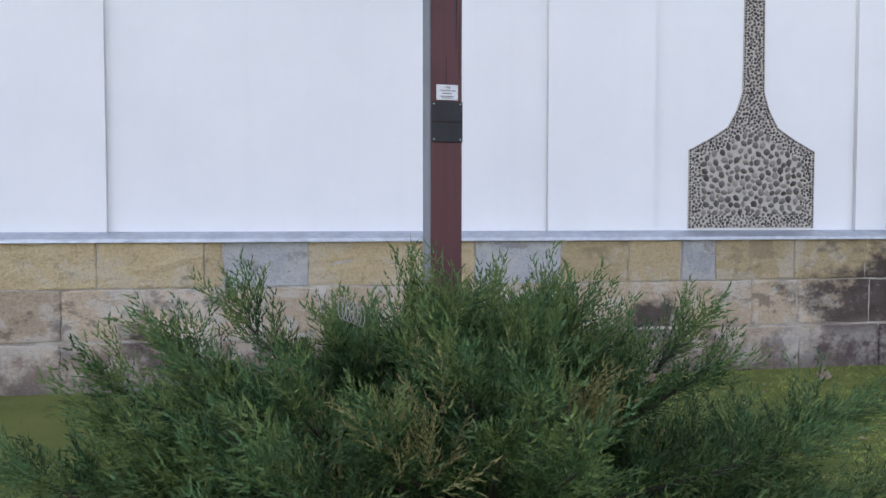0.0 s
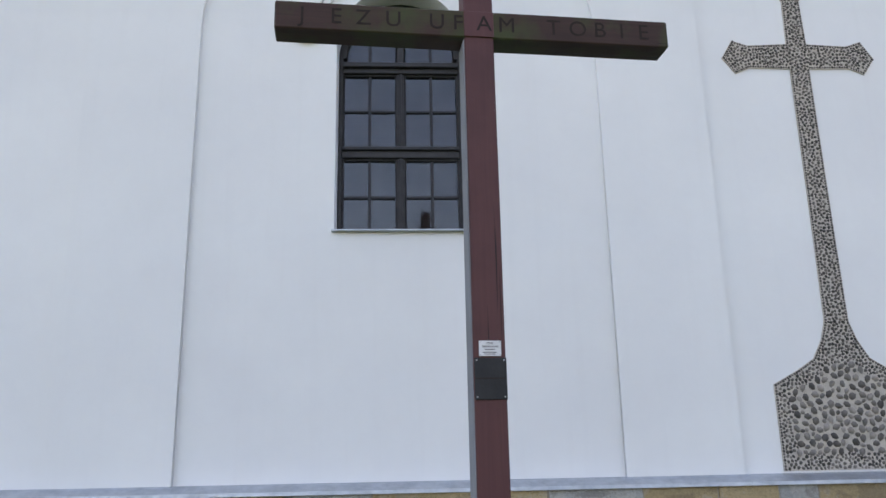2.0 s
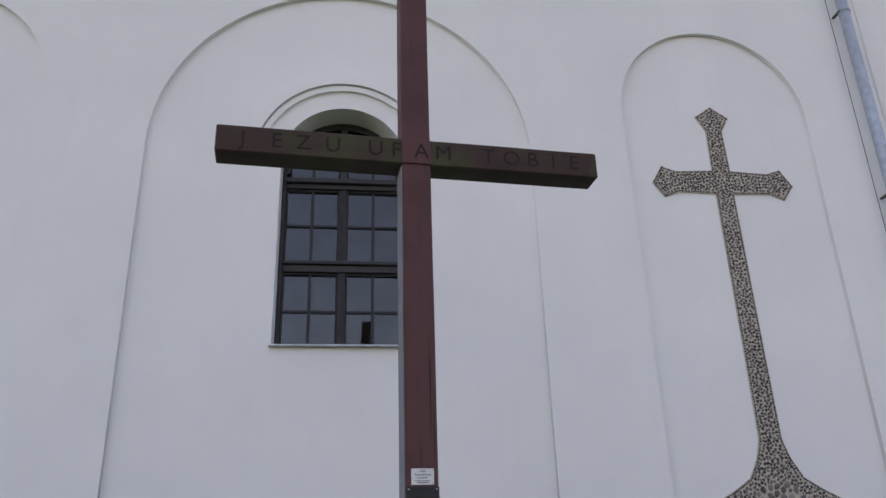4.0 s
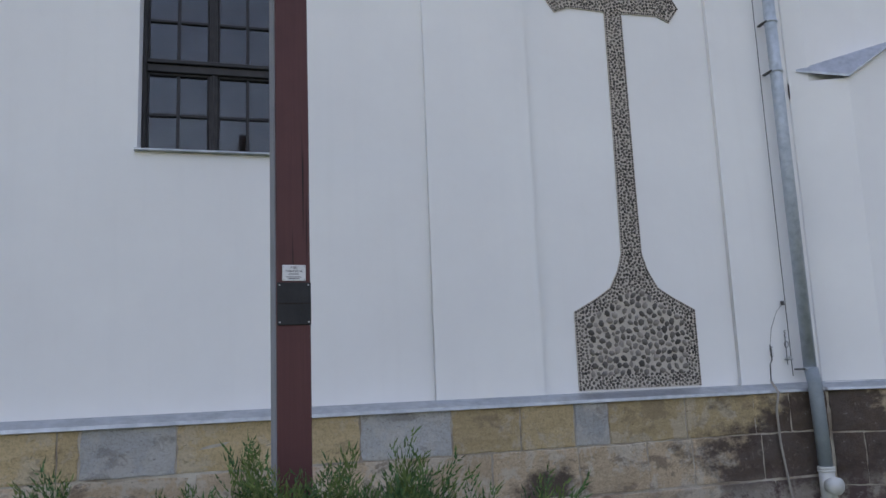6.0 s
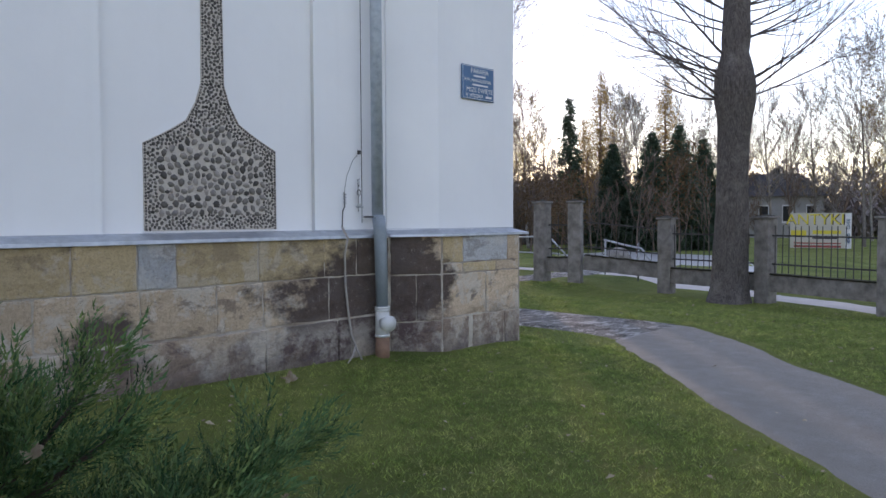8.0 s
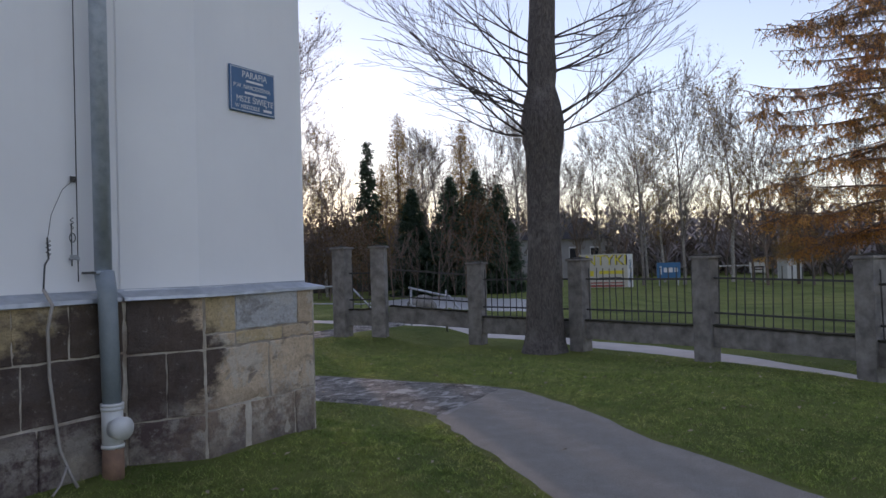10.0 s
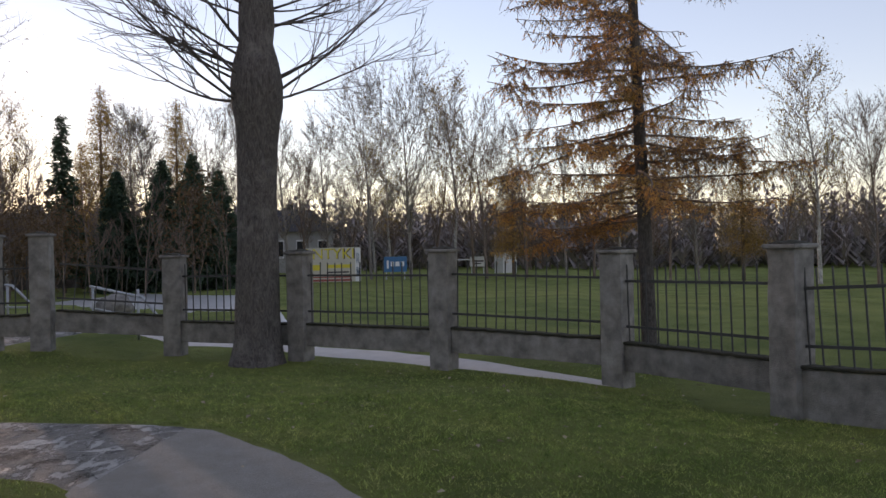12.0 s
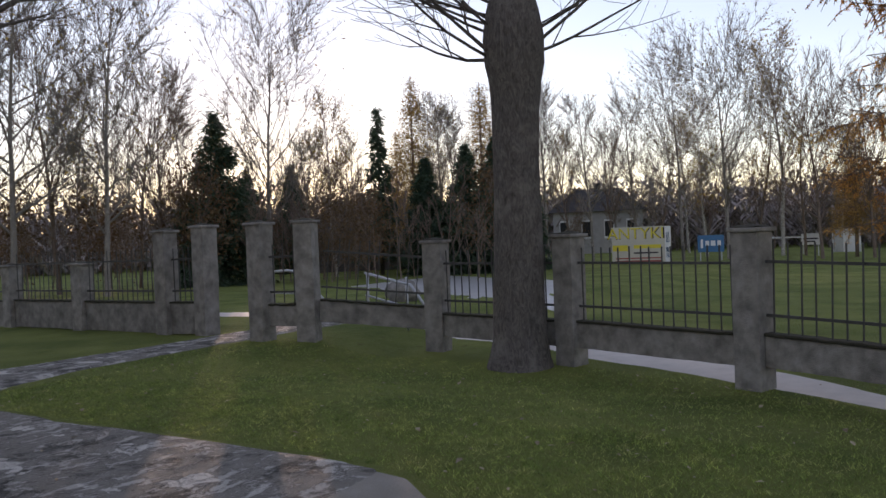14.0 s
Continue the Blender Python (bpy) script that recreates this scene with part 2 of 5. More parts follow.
M = dict(
    plaster=plaster(),
    stone_yellow=sandstone("yellow_sandstone", (0.68, 0.54, 0.33), (0.52, 0.39, 0.21), 0.25),
    stone_grey=sandstone("weathered_sandstone", (0.72, 0.57, 0.41), (0.52, 0.39, 0.26), 0.45),
    stone_cement=sandstone("cement_patched_stone", (0.56, 0.57, 0.57), (0.46, 0.47, 0.48), 0.3),
    mortar=simple("pale_mortar", (0.68, 0.62, 0.52), (0.26, 0.2, 0.155), 4, 0.95, bump=0.8, depth=0.01),
    pebble_bed=simple("pebble_mortar", (0.62, 0.57, 0.5), (0.47, 0.42, 0.37), 14, 0.95, bump=0.6),
    flashing=metal("zinc_sheet", (0.52, 0.55, 0.585), 0.5, 0.35),
    zinc=metal("zinc_pipe", (0.5, 0.55, 0.6), 0.6, 0.25),
    pvc_grey=simple("grey_plastic", (0.3, 0.34, 0.37), (0.2, 0.24, 0.27), 4, 0.45, bump=0.1),
    pvc_white=simple("white_plastic", (0.75, 0.75, 0.73), (0.6, 0.6, 0.58), 6, 0.4, bump=0.1),
    clay=simple("clay_pipe", (0.34, 0.2, 0.13), (0.22, 0.13, 0.09), 10, 0.85),
    iron=simple("painted_iron", (0.085, 0.083, 0.08), (0.05, 0.047, 0.045), 10, 0.6, spec=0.4),
    steel=metal("galvanised_steel", (0.48, 0.49, 0.5), 0.45, 0.4),
    cable=simple("weathered_cable", (0.42, 0.38, 0.34), (0.3, 0.27, 0.24), 8, 0.8),
    post_side=wood("weathered_grey_wood", (0.3, 0.31, 0.33), (0.18, 0.185, 0.2), 0.8),
    post=wood("maroon_painted_wood", (0.125, 0.046, 0.044), (0.08, 0.03, 0.03)),
    beam=wood("dark_mossy_wood", (0.075, 0.038, 0.03), (0.035, 0.02, 0.017), 0.75, 0.75),
    carving=simple("carved_groove", (0.034, 0.022, 0.017), (0.024, 0.016, 0.013), 9, 0.9),
    plate=simple("black_metal_plate", (0.035, 0.035, 0.037), (0.02, 0.02, 0.022), 9, 0.55, 0.3),
    frame=simple("dark_window_paint", (0.04, 0.038, 0.04), (0.022, 0.021, 0.023), 12, 0.5),
    reveal=simple("reveal_plaster", (0.72, 0.72, 0.72), (0.62, 0.62, 0.62), 3, 0.9),
    # dark tone stands in for the shade of the unlit room
    interior=simple("interior_painted_dim", (0.16, 0.15, 0.14), (0.1, 0.095, 0.09), 2, 0.9),
    sign_blue=simple("blue_enamel", (0.055, 0.15, 0.3), (0.045, 0.12, 0.24), 4, 0.35, bump=0.05),
    white_paint=simple("white_paint", (0.8, 0.8, 0.8), (0.68, 0.68, 0.68), 5, 0.5, bump=0.1),
    ink=simple("dark_ink", (0.05, 0.04, 0.05), (0.04, 0.03, 0.04), 9, 0.6),
    concrete=simple("fence_concrete", (0.36, 0.335, 0.31), (0.15, 0.136, 0.125), 5.5, 0.95, bump=0.9, depth=0.012, fine=75, object_vary=0.25),
    moss=simple("dark_moss", (0.06, 0.055, 0.035), (0.03, 0.028, 0.02), 12, 0.95, bump=0.8, depth=0.02),
    ground=grass_ground(), blade=blade_mat(),
    asphalt=asphalt("worn_asphalt"), asphalt_old=asphalt("patched_old_asphalt", True),
    bark_dark=bark("dark_bark", (0.16, 0.142, 0.13), (0.06, 0.053, 0.05)),
    bark_grey=bark("grey_bark", (0.28, 0.25, 0.22), (0.16, 0.14, 0.125), 2),
    bark_brown=bark("brown_bark", (0.24, 0.18, 0.145), (0.13, 0.098, 0.08), 2),
    bark_birch=bark("birch_bark", (0.5, 0.47, 0.43), (0.16, 0.14, 0.13), 1.5),
    juniper=leafy("juniper_foliage", (0.01, 0.028, 0.012), (0.03, 0.08, 0.028), (0.07, 0.115, 0.036), (0.03, 0.085, 0.036), (0.1, 0.13, 0.045), amount=0.9, patches=7.5, glow=0.12),
    juniper_tip=leafy("young_juniper", (0.055, 0.13, 0.04), (0.15, 0.2, 0.06), (0.07, 0.155, 0.06), (0.19, 0.215, 0.075), amount=0.7, patches=5.0, glow=0.2),
    juniper_dry=leafy("dry_juniper", (0.2, 0.165, 0.07), (0.27, 0.26, 0.1), amount=0.6),
    juniper_wood=simple("juniper_wood", (0.07, 0.05, 0.038), (0.04, 0.03, 0.024), 20, 0.9),
    spruce=leafy("spruce_needles", (0.05, 0.085, 0.06), (0.085, 0.125, 0.075), amount=0.6),
    larch=leafy("larch_needles", (0.36, 0.17, 0.06), (0.72, 0.36, 0.09), (0.6, 0.42, 0.14), amount=0.7, patches=0.9, glow=0.5),
    larch_far=leafy("far_larch_needles", (0.32, 0.22, 0.08), (0.46, 0.29, 0.09), amount=0.6, glow=0.4),
    brown_leaf=leafy("brown_clinging_leaf", (0.12, 0.075, 0.04), (0.17, 0.11, 0.06), amount=0.6),
    # paler than the near bark: distance haze is put into this colour
    woods=simple("hazed_woodland", (0.4, 0.35, 0.33), (0.27, 0.235, 0.225), 0.3, 0.95, islands=0.7),
    larch_twig=simple("larch_twig", (0.26, 0.19, 0.14), (0.15, 0.11, 0.085), 10, 0.9),
    birch_leaf=leafy("autumn_birch_leaf", (0.3, 0.24, 0.07), (0.42, 0.28, 0.08), amount=0.6, glow=0.5),
    dead_leaf=leafy("fallen_leaf", (0.3, 0.2, 0.11), (0.45, 0.38, 0.27), (0.22, 0.13, 0.07), amount=0.6, patches=9),
    roof_dark=simple("dark_roof_tiles", (0.06, 0.055, 0.055), (0.035, 0.032, 0.033), 2, 0.7),
    house_wall=simple("house_render", (0.42, 0.41, 0.4), (0.33, 0.32, 0.31), 2, 0.9),
    board_cream=simple("billboard_cream", (0.6, 0.55, 0.46), (0.52, 0.48, 0.4), 2, 0.6),
    board_yellow=simple("billboard_yellow", (0.75, 0.62, 0.06), (0.68, 0.55, 0.05), 3, 0.6),
    board_red=simple("billboard_red", (0.4, 0.1, 0.08), (0.32, 0.08, 0.06), 3, 0.6),
    board_blue=simple("billboard_blue", (0.05, 0.17, 0.33), (0.04, 0.14, 0.28), 3, 0.6),
    stone_slab=simple("pale_slab", (0.64, 0.57, 0.51), (0.5, 0.445, 0.4), 3, 0.6),
    wet_road=simple("pale_damp_road", (0.42, 0.41, 0.4), (0.32, 0.31, 0.3), 1.2, 0.35, spec=0.5, bump=0.3),
)
for i in range(3):
    v = (0.6, 1.0, 1.35)[i]
    M["pebble_%d" % i] = simple("river_pebble_%s" % "abc"[i], (0.21 * v, 0.185 * v, 0.16 * v), (0.075 * v, 0.07 * v, 0.066 * v), 9, 0.7, bump=0.2, object_vary=0.8, islands=0.9)

k = Mat("window_glass", 0.03, spec=0.5)
k.set("Base Color", (0.85, 0.9, 0.95)).set("Transmission Weight", 1.0).set("IOR", 1.5)
k.bump(k.noise(3.0, 2), 0.15, 0.01)
M["glass"] = k.m


# ---------------------------------------------------------------- mesh helpers
def mesh_of(bm, name, mat, smooth=False):
    me = bpy.data.meshes.new(name)
    bm.to_mesh(me)
    bm.free()
    for m in mat if isinstance(mat, (list, tuple)) else [mat]:
        me.materials.append(M[m] if isinstance(m, str) else m)
    if smooth:
        me.polygons.foreach_set("use_smooth", [True] * len(me.polygons))
    return me


def raw_mesh(name, verts, faces, mat, smooth=False):
    me = bpy.data.meshes.new(name)
    me.from_pydata(verts, [], faces)
    me.materials.append(M[mat])
    if smooth:
        me.polygons.foreach_set("use_smooth", [True] * len(me.polygons))
    me.update()
    return me


def part(name, bm, mat, parent, label="", smooth=False):
    me = bm if isinstance(bm, bpy.types.Mesh) else mesh_of(bm, name, mat, smooth)
    ob = new(name, me)
    ob.parent = parent
    if label:
        tagged(ob, label)
    return ob


def thing(name, label, category, at=(0, 0, 0), turn=0.0, group="", kind=""):
    ob = new(name)
    ob.empty_display_size = 0.1
    ob.matrix_world = pose(*at, 0, 0, turn)
    return tagged(ob, label, category, group, kind)


def solid(name, bm, mat, label, category, kind="", group="", smooth=False):
    return tagged(new(name, mesh_of(bm, name, mat, smooth)), label, category, group, kind)


def box(x0, x1, y0, y1, z0, z1, bevel=0.0, bm=None):
    bm = bm or bmesh.new()
    r = bmesh.ops.create_cube(bm, size=1.0, matrix=Matrix.Translation(((x0 + x1) / 2, (y0 + y1) / 2, (z0 + z1) / 2)) @ Matrix.Diagonal((x1 - x0, y1 - y0, z1 - z0, 1)))
    if bevel:
        edges = list({e for v in r["verts"] for e in v.link_edges})
        bmesh.ops.bevel(bm, geom=edges, offset=bevel, segments=2 if bevel > 0.008 else 1, affect="EDGES", profile=0.6)
    return bm


def prism(points, z0, z1, bm=None):
    """A plan outline drawn upright from z0 to z1."""
    bm = bm or bmesh.new()
    low = [bm.verts.new((x, y, z0)) for x, y in points]
    top = [bm.verts.new((x, y, z1)) for x, y in points]
    n = len(points)
    for i in range(n):
        bm.faces.new((low[i], low[(i + 1) % n], top[(i + 1) % n], top[i]))
    bm.faces.new(top)
    bm.faces.new(low[::-1])
    bmesh.ops.recalc_face_normals(bm, faces=bm.faces)
    return bm


def cut_sheet(name, loops, y0, y1, mat):
    """A wall from closed outlines in x and z (the first is the rim, the rest are holes), from y0 back to y1."""
    cu = bpy.data.curves.new(name, "CURVE")
    cu.dimensions, cu.fill_mode, cu.extrude = "2D", "BOTH", abs(y1 - y0) / 2
    for pts in loops:
        sp = cu.splines.new("POLY")
        sp.points.add(len(pts) - 1)
        for p, (x, z) in zip(sp.points, pts):
            p.co = (x, z, 0, 1)
        sp.use_cyclic_u = True
    tmp = bpy.data.objects.new(name, cu)
    me = bpy.data.meshes.new_from_object(tmp)
    bpy.data.objects.remove(tmp)
    me.transform(Matrix.Translation((0, (y0 + y1) / 2, 0)) @ Matrix.Rotation(radians(90), 4, "X"))
    me.materials.clear()
    me.materials.append(M[mat])
    return me


def tube_data(path, radii, sides=6, verts=None, faces=None, cap=True):
    """Adds a tube along a path to the lists."""
    verts = [] if verts is None else verts
    faces = [] if faces is None else faces
    base, n = len(verts), len(path)
    u = None
    for i in range(n):
        p = Vector(path[i])
        d = (Vector(path[min(i + 1, n - 1)]) - Vector(path[max(i - 1, 0)]))
        d = d.normalized() if d.length > 1e-9 else Vector((0, 0, 1))
        if u is None:
            u = d.cross(Vector((0.31, 0.87, 0.12)) if abs(d.z) > 0.8 else Vector((0, 0, 1))).normalized()
        u = (u - d * u.dot(d)).normalized()
        w = d.cross(u)
        r = radii[i]
        for s in range(sides):
            a = 2 * math.pi * s / sides
            q = p + u * (r * math.cos(a)) + w * (r * math.sin(a))
            verts.append((q.x, q.y, q.z))
    for i in range(n - 1):
        for s in range(sides):
            a, b = base + i * sides + s, base + i * sides + (s + 1) % sides
            faces.append((a, b, b + sides, a + sides))
    if cap:
        faces.append(tuple(base + (n - 1) * sides + s for s in range(sides)))
        faces.append(tuple(base + s for s in reversed(range(sides))))
    return verts, faces


def tube(name, path, r, mat, sides=12):
    v, f = tube_data(path, [r] * len(path) if isinstance(r, (int, float)) else r, sides)
    return raw_mesh(name, v, f, mat, True)


def words(text, size, mat, depth=0.0015):
    """Raised letters as a mesh, centred, facing -y."""
    cu = bpy.data.curves.new("text", "FONT")
    cu.body, cu.size, cu.extrude, cu.align_x, cu.align_y = text, size, depth, "CENTER", "CENTER"
    tmp = bpy.data.objects.new("text", cu)
    me = bpy.data.meshes.new_from_object(tmp)
    bpy.data.objects.remove(tmp)
    me.transform(Matrix.Rotation(radians(90), 4, "X"))
    me.materials.clear()
    me.materials.append(M[mat])
    return me


def smooth01(a, b, x):
    t = min(1.0, max(0.0, (x - a) / (b - a)))
    return t * t * (3 - 2 * t)


def gz(x, y):
    """The height of the ground."""
    z = 0.19 * math.exp(-max(0.0, -y - 0.1) / 0.8) * (1 - smooth01(5.2, 6.8, x)) * (1 - smooth01(0.6, 3, y))
    z -= 0.2 * smooth01(10.0, 13.4, x + 0.25 * max(0, -y - 3)) * (1 - smooth01(3.0, 4.6, y))
    r = math.hypot(x - 4, y + 4)
    z -= 0.75 * smooth01(14, 55, r)
    z -= 0.13 * smooth01(3.5, 6.2, -y) * smooth01(7.5, 10.5, x)
    z += 0.02 * noise.noise((x * 0.9, y * 0.9, 0)) * smooth01(0.3, 1.5, abs(y))
    return z


# ---------------------------------------------------------------- ground, path, road
def axis_steps(lo, hi, fine, far):
    out, s = list(np.arange(lo, hi + 1e-6, fine)), fine
    while out[-1] < far:
        s *= 1.22
        out.append(out[-1] + s)
    s = fine
    while out[0] > -far:
        s *= 1.22
        out.insert(0, out[0] - s)
    return out


gx, gy = axis_steps(-4.0, 16.0, 0.25, 2500), axis_steps(-9.0, 9.0, 0.25, 2500)
verts = [(x, y, gz(x, y)) for y in gy for x in gx]
w = len(gx)
faces = [(j * w + i, j * w + i + 1, (j + 1) * w + i + 1, (j + 1) * w + i) for j in range(len(gy) - 1) for i in range(w - 1)]
tagged(new("ground", raw_mesh("ground", verts, faces, "ground", True)), "uneven green lawn and meadow in late autumn", "lawn", kind="structure")


def along(points, n):
    """n points evenly along a line of points."""
    p = np.array(points, float)
    d = np.r_[0, np.cumsum(np.hypot(*np.diff(p, axis=0).T))]
    t = np.linspace(0, d[-1], n)
    return np.stack([np.interp(t, d, p[:, 0]), np.interp(t, d, p[:, 1])], 1)


def paved(name, left, right, mat, label, category, rise=0.014, n=40, m=10, rough=0.03):
    """A strip of paving between two edge lines, lying on the ground with a worn edge."""
    a, b = along(left, n), along(right, n)
    vs, fs = [], []
    for i in range(n):
        for j in range(m + 1):
            t = j / m
            x, y = a[i] * (1 - t) + b[i] * t
            edge = min(j, m - j)
            if edge == 0:
                x += rough * noise.noise((x * 5, y * 5, 3)) * 2
                y += rough * noise.noise((x * 5, y * 5, 9)) * 2
            lap = 0.03 if name == "path_2" and i == 0 else 0.0
            vs.append((x, y, gz(x, y) - lap + (rise if edge else -0.01) + 0.006 * noise.noise((x * 2, y * 2, 5))))
    for i in range(n - 1):
        for j in range(m):
            q = i * (m + 1) + j
            fs.append((q, q + 1, q + m + 2, q + m + 1))
    ob = new(name, raw_mesh(name, vs, fs, mat, True))
    bm = bmesh.new()
    bm.from_mesh(ob.data)
    bmesh.ops.recalc_face_normals(bm, faces=bm.faces)
    if sum(f.normal.z for f in bm.faces) < 0:
        bmesh.ops.reverse_faces(bm, faces=bm.faces)
    bm.to_mesh(ob.data)
    bm.free()
    return tagged(ob, label, category, kind="structure")


PATH_NEW = ([(6.85, -0.9), (4.26, -3.5), (3.3, -4.6), (1.2, -6.9), (-1.5, -10.0)], [(8.9, -0.75), (8.86, -1.06), (7.92, -2.22), (6.95, -3.05), (6.05, -4.15), (4.2, -6.2), (1.5, -9.5)])
PATH_OLD = ([(6.62, -1.14), (7.05, -0.85), (7.2, -0.3), (7.2, 0.8), (7.15, 4.0), (7.1, 12.0)], [(8.87, -1.04), (8.97, -0.3), (8.96, 0.85), (8.9, 2.2), (8.87, 4.0), (8.8, 12.0)])
PATH_GATE = ([(8.82, 4.3), (9.5, 5.15), (11.2, 5.5), (13.2, 5.55), (18.0, 5.3)], [(8.82, 7.6), (9.6, 7.0), (11.2, 6.7), (13.2, 6.55), (18.0, 6.9)])
paved("path_1", *PATH_NEW, "asphalt", "narrow dark grey asphalt path through the lawn", "path")
paved("path_2", *PATH_OLD, "asphalt_old", "cracked old asphalt with pale worn patches", "path", rise=0.02)
paved("path_3", *PATH_GATE, "asphalt_old", "patchy old asphalt leading to the gate", "path", rise=0.016)
PAVEMENT = ([(12.3, -4.7), (12.75, -3.7), (13.3, -2.8), (14.15, -1.25), (14.75, 0.15), (15.5, 1.2), (16.2, 3.5), (16.6, 6.5), (16.8, 12)], [(12.9, -4.6), (13.75, -3.5), (14.6, -2.55), (15.56, -0.96), (16.1, 0.53), (17.2, 1.75), (17.5, 3.9), (17.6, 6.5), (17.8, 12)])
paved("pavement", *PAVEMENT, "stone_slab", "pale pavement running along outside the fence", "pavement", n=60, m=5)
paved("road", [(20.5, 2.6), (22.0, 6.0), (24.5, 9.5), (29, 16)], [(31.0, 7.5), (34.5, 9.8), (37.0, 13.0), (42, 19)], "wet_road", "pale damp road surface beyond the fence", "road", n=30)

# ---------------------------------------------------------------- church
AX, AR, AZ = -1.79, 1.81, 5.4          # the wide niche: axis, radius, spring of its arch
BX, BR, BZ = 2.0, 1.0, 6.0             # the narrow niche with the pebble cross
CX = 2 * AX - BX                       # its twin on the other side
ZF, ZT = 1.41, 9.0                     # foot and top of the plastered wall


def arch(cx, r, z, n=40, a0=180.0, a1=0.0):
    return [(cx + r * math.cos(radians(a0 + (a1 - a0) * i / n)), z + r * math.sin(radians(a0 + (a1 - a0) * i / n))) for i in range(n + 1)]


rim = [(-9.0, ZT), (-9.0, ZF)]
for c, r, z in ((CX, BR, BZ), (AX, AR, AZ), (BX, BR, BZ)):
    rim += [(c - r, ZF), *arch(c, r, z), (c + r, ZF)]
rim += [(3.92, ZF), (3.92, ZT)]
front = cut_sheet("wall_south_face", [rim], -0.028, 0.019, "plaster")
church = tagged(new("wall_south", front), "tall white plastered church wall with shallow arched niches", "wall", kind="structure")

WX0, WX1, WZ0, WZS = -2.372, -1.208, 3.52, 5.31   # the window opening and the spring of its arch
WR = (WX1 - WX0) / 2
hole = [(WX0, WZ0), (WX1, WZ0), (WX1, WZS), *arch(AX, WR, WZS, 30, 0, 180)[1:-1], (WX0, WZS)]
core = cut_sheet("wall_core", [[(-9.0, 0.0), (4.1, 0.0), (4.1, ZT), (-9.0, ZT)], hole], 0.02, 0.6, "plaster")
tagged(new("wall_south_core", core), "white plastered back of the arched niches", "wall", kind="structure")

# moulding round the window arch: two stepped rings
for r0, r1, d, nm in ((0.765, 0.82, 0.035, "inner"), (0.83, 0.928, 0.06, "outer")):
    ring = arch(AX, r1, WZS, 40) + arch(AX, r0, WZS, 40, 0, 180)
    part("moulding", cut_sheet("moulding", [ring], 0.02 - d, 0.018, "plaster"), None, church)

PIER = [(3.9, -0.05), (4.39, -0.32), (5.64, -0.32), (5.64, 3.0), (3.9, 3.0)]
bm = prism(PIER, ZF, 4.46)
g = [bm.verts.new(p) for p in ((4.39, -0.32, 4.46), (5.64, -0.32, 4.46), (5.015, -0.32, 4.86), (4.39, 0.3, 4.46), (5.64, 0.3, 4.46), (5.015, 0.3, 4.86))]
for f in ((0, 1, 2), (5, 4, 3), (0, 2, 5, 3), (2, 1, 4, 5)):
    bm.faces.new([g[i] for i in f])
bmesh.ops.recalc_face_normals(bm, faces=bm.faces)
pier = solid("wall_pier", bm, "plaster", "white plastered corner pier with a small gable", "wall", "structure")
bm = prism([(3.9, -0.05), (4.08, -0.13), (5.55, -0.13), (5.55, 8.0), (3.9, 8.0)], 4.3, ZT)
solid("wall_pier_upper", bm, "plaster", "set-back white plastered upper corner of the church", "wall", "structure")
bm = prism([(5.2, 2.9), (5.6, 2.9), (5.6, 14.0), (5.2, 14.0)], 0.0, ZT)
solid("wall_east", bm, "plaster", "white plastered side wall of the church", "wall", "structure")
bm = box(-9.0, -8.6, 0.61, 14.0, 0.0, ZT)
solid("wall_west", bm, "plaster", "white plastered side wall of the church", "wall", "structure")
bm = box(-9.0, 5.6, 14.0, 14.4, 0.0, ZT)
solid("wall_north", bm, "plaster", "white plastered far wall of the church", "wall", "structure")
bm = box(-9.3, 5.9, -0.4, 14.7, ZT + 0.004, ZT + 0.3)
solid("roof", bm, "roof_dark", "dark roof over the church", "roof", "structure")
# added wall behind the panes, coloured dark for the room's shade
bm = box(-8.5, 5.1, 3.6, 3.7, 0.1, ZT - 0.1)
solid("wall_inner", bm, "interior", "added inner wall behind the window, dimness put into its colour", "wall", "structure")

# metal weathering on the pier's gable
bm = bmesh.new()
A, B, C, D, B2, A2 = [Vector(p) for p in ((3.97, -0.09, 4.6), (4.36, -0.37, 4.47), (5.015, -0.37, 4.90), (5.015, -0.12, 4.92), (5.68, -0.37, 4.47), (5.68, -0.12, 4.49))]
for q in ((A, B, C, D), (D, C, B2, A2)):
    top = [bm.verts.new(p) for p in q]
    low = [bm.verts.new(p - Vector((0, 0, 0.022))) for p in q]
    bm.faces.new(top)
    bm.faces.new(low[::-1])
    for i in range(4):
        bm.faces.new((top[i], low[i], low[(i + 1) % 4], top[(i + 1) % 4]))
bmesh.ops.recalc_face_normals(bm, faces=bm.faces)
solid("pier_cap", bm, "flashing", "grey sheet metal cap on the pier gable", "roof", "structure")


# flashing along the foot of the plaster
flash = thing("flashing", "grey sheet metal flashing above the stone plinth", "flashing", kind="structure")


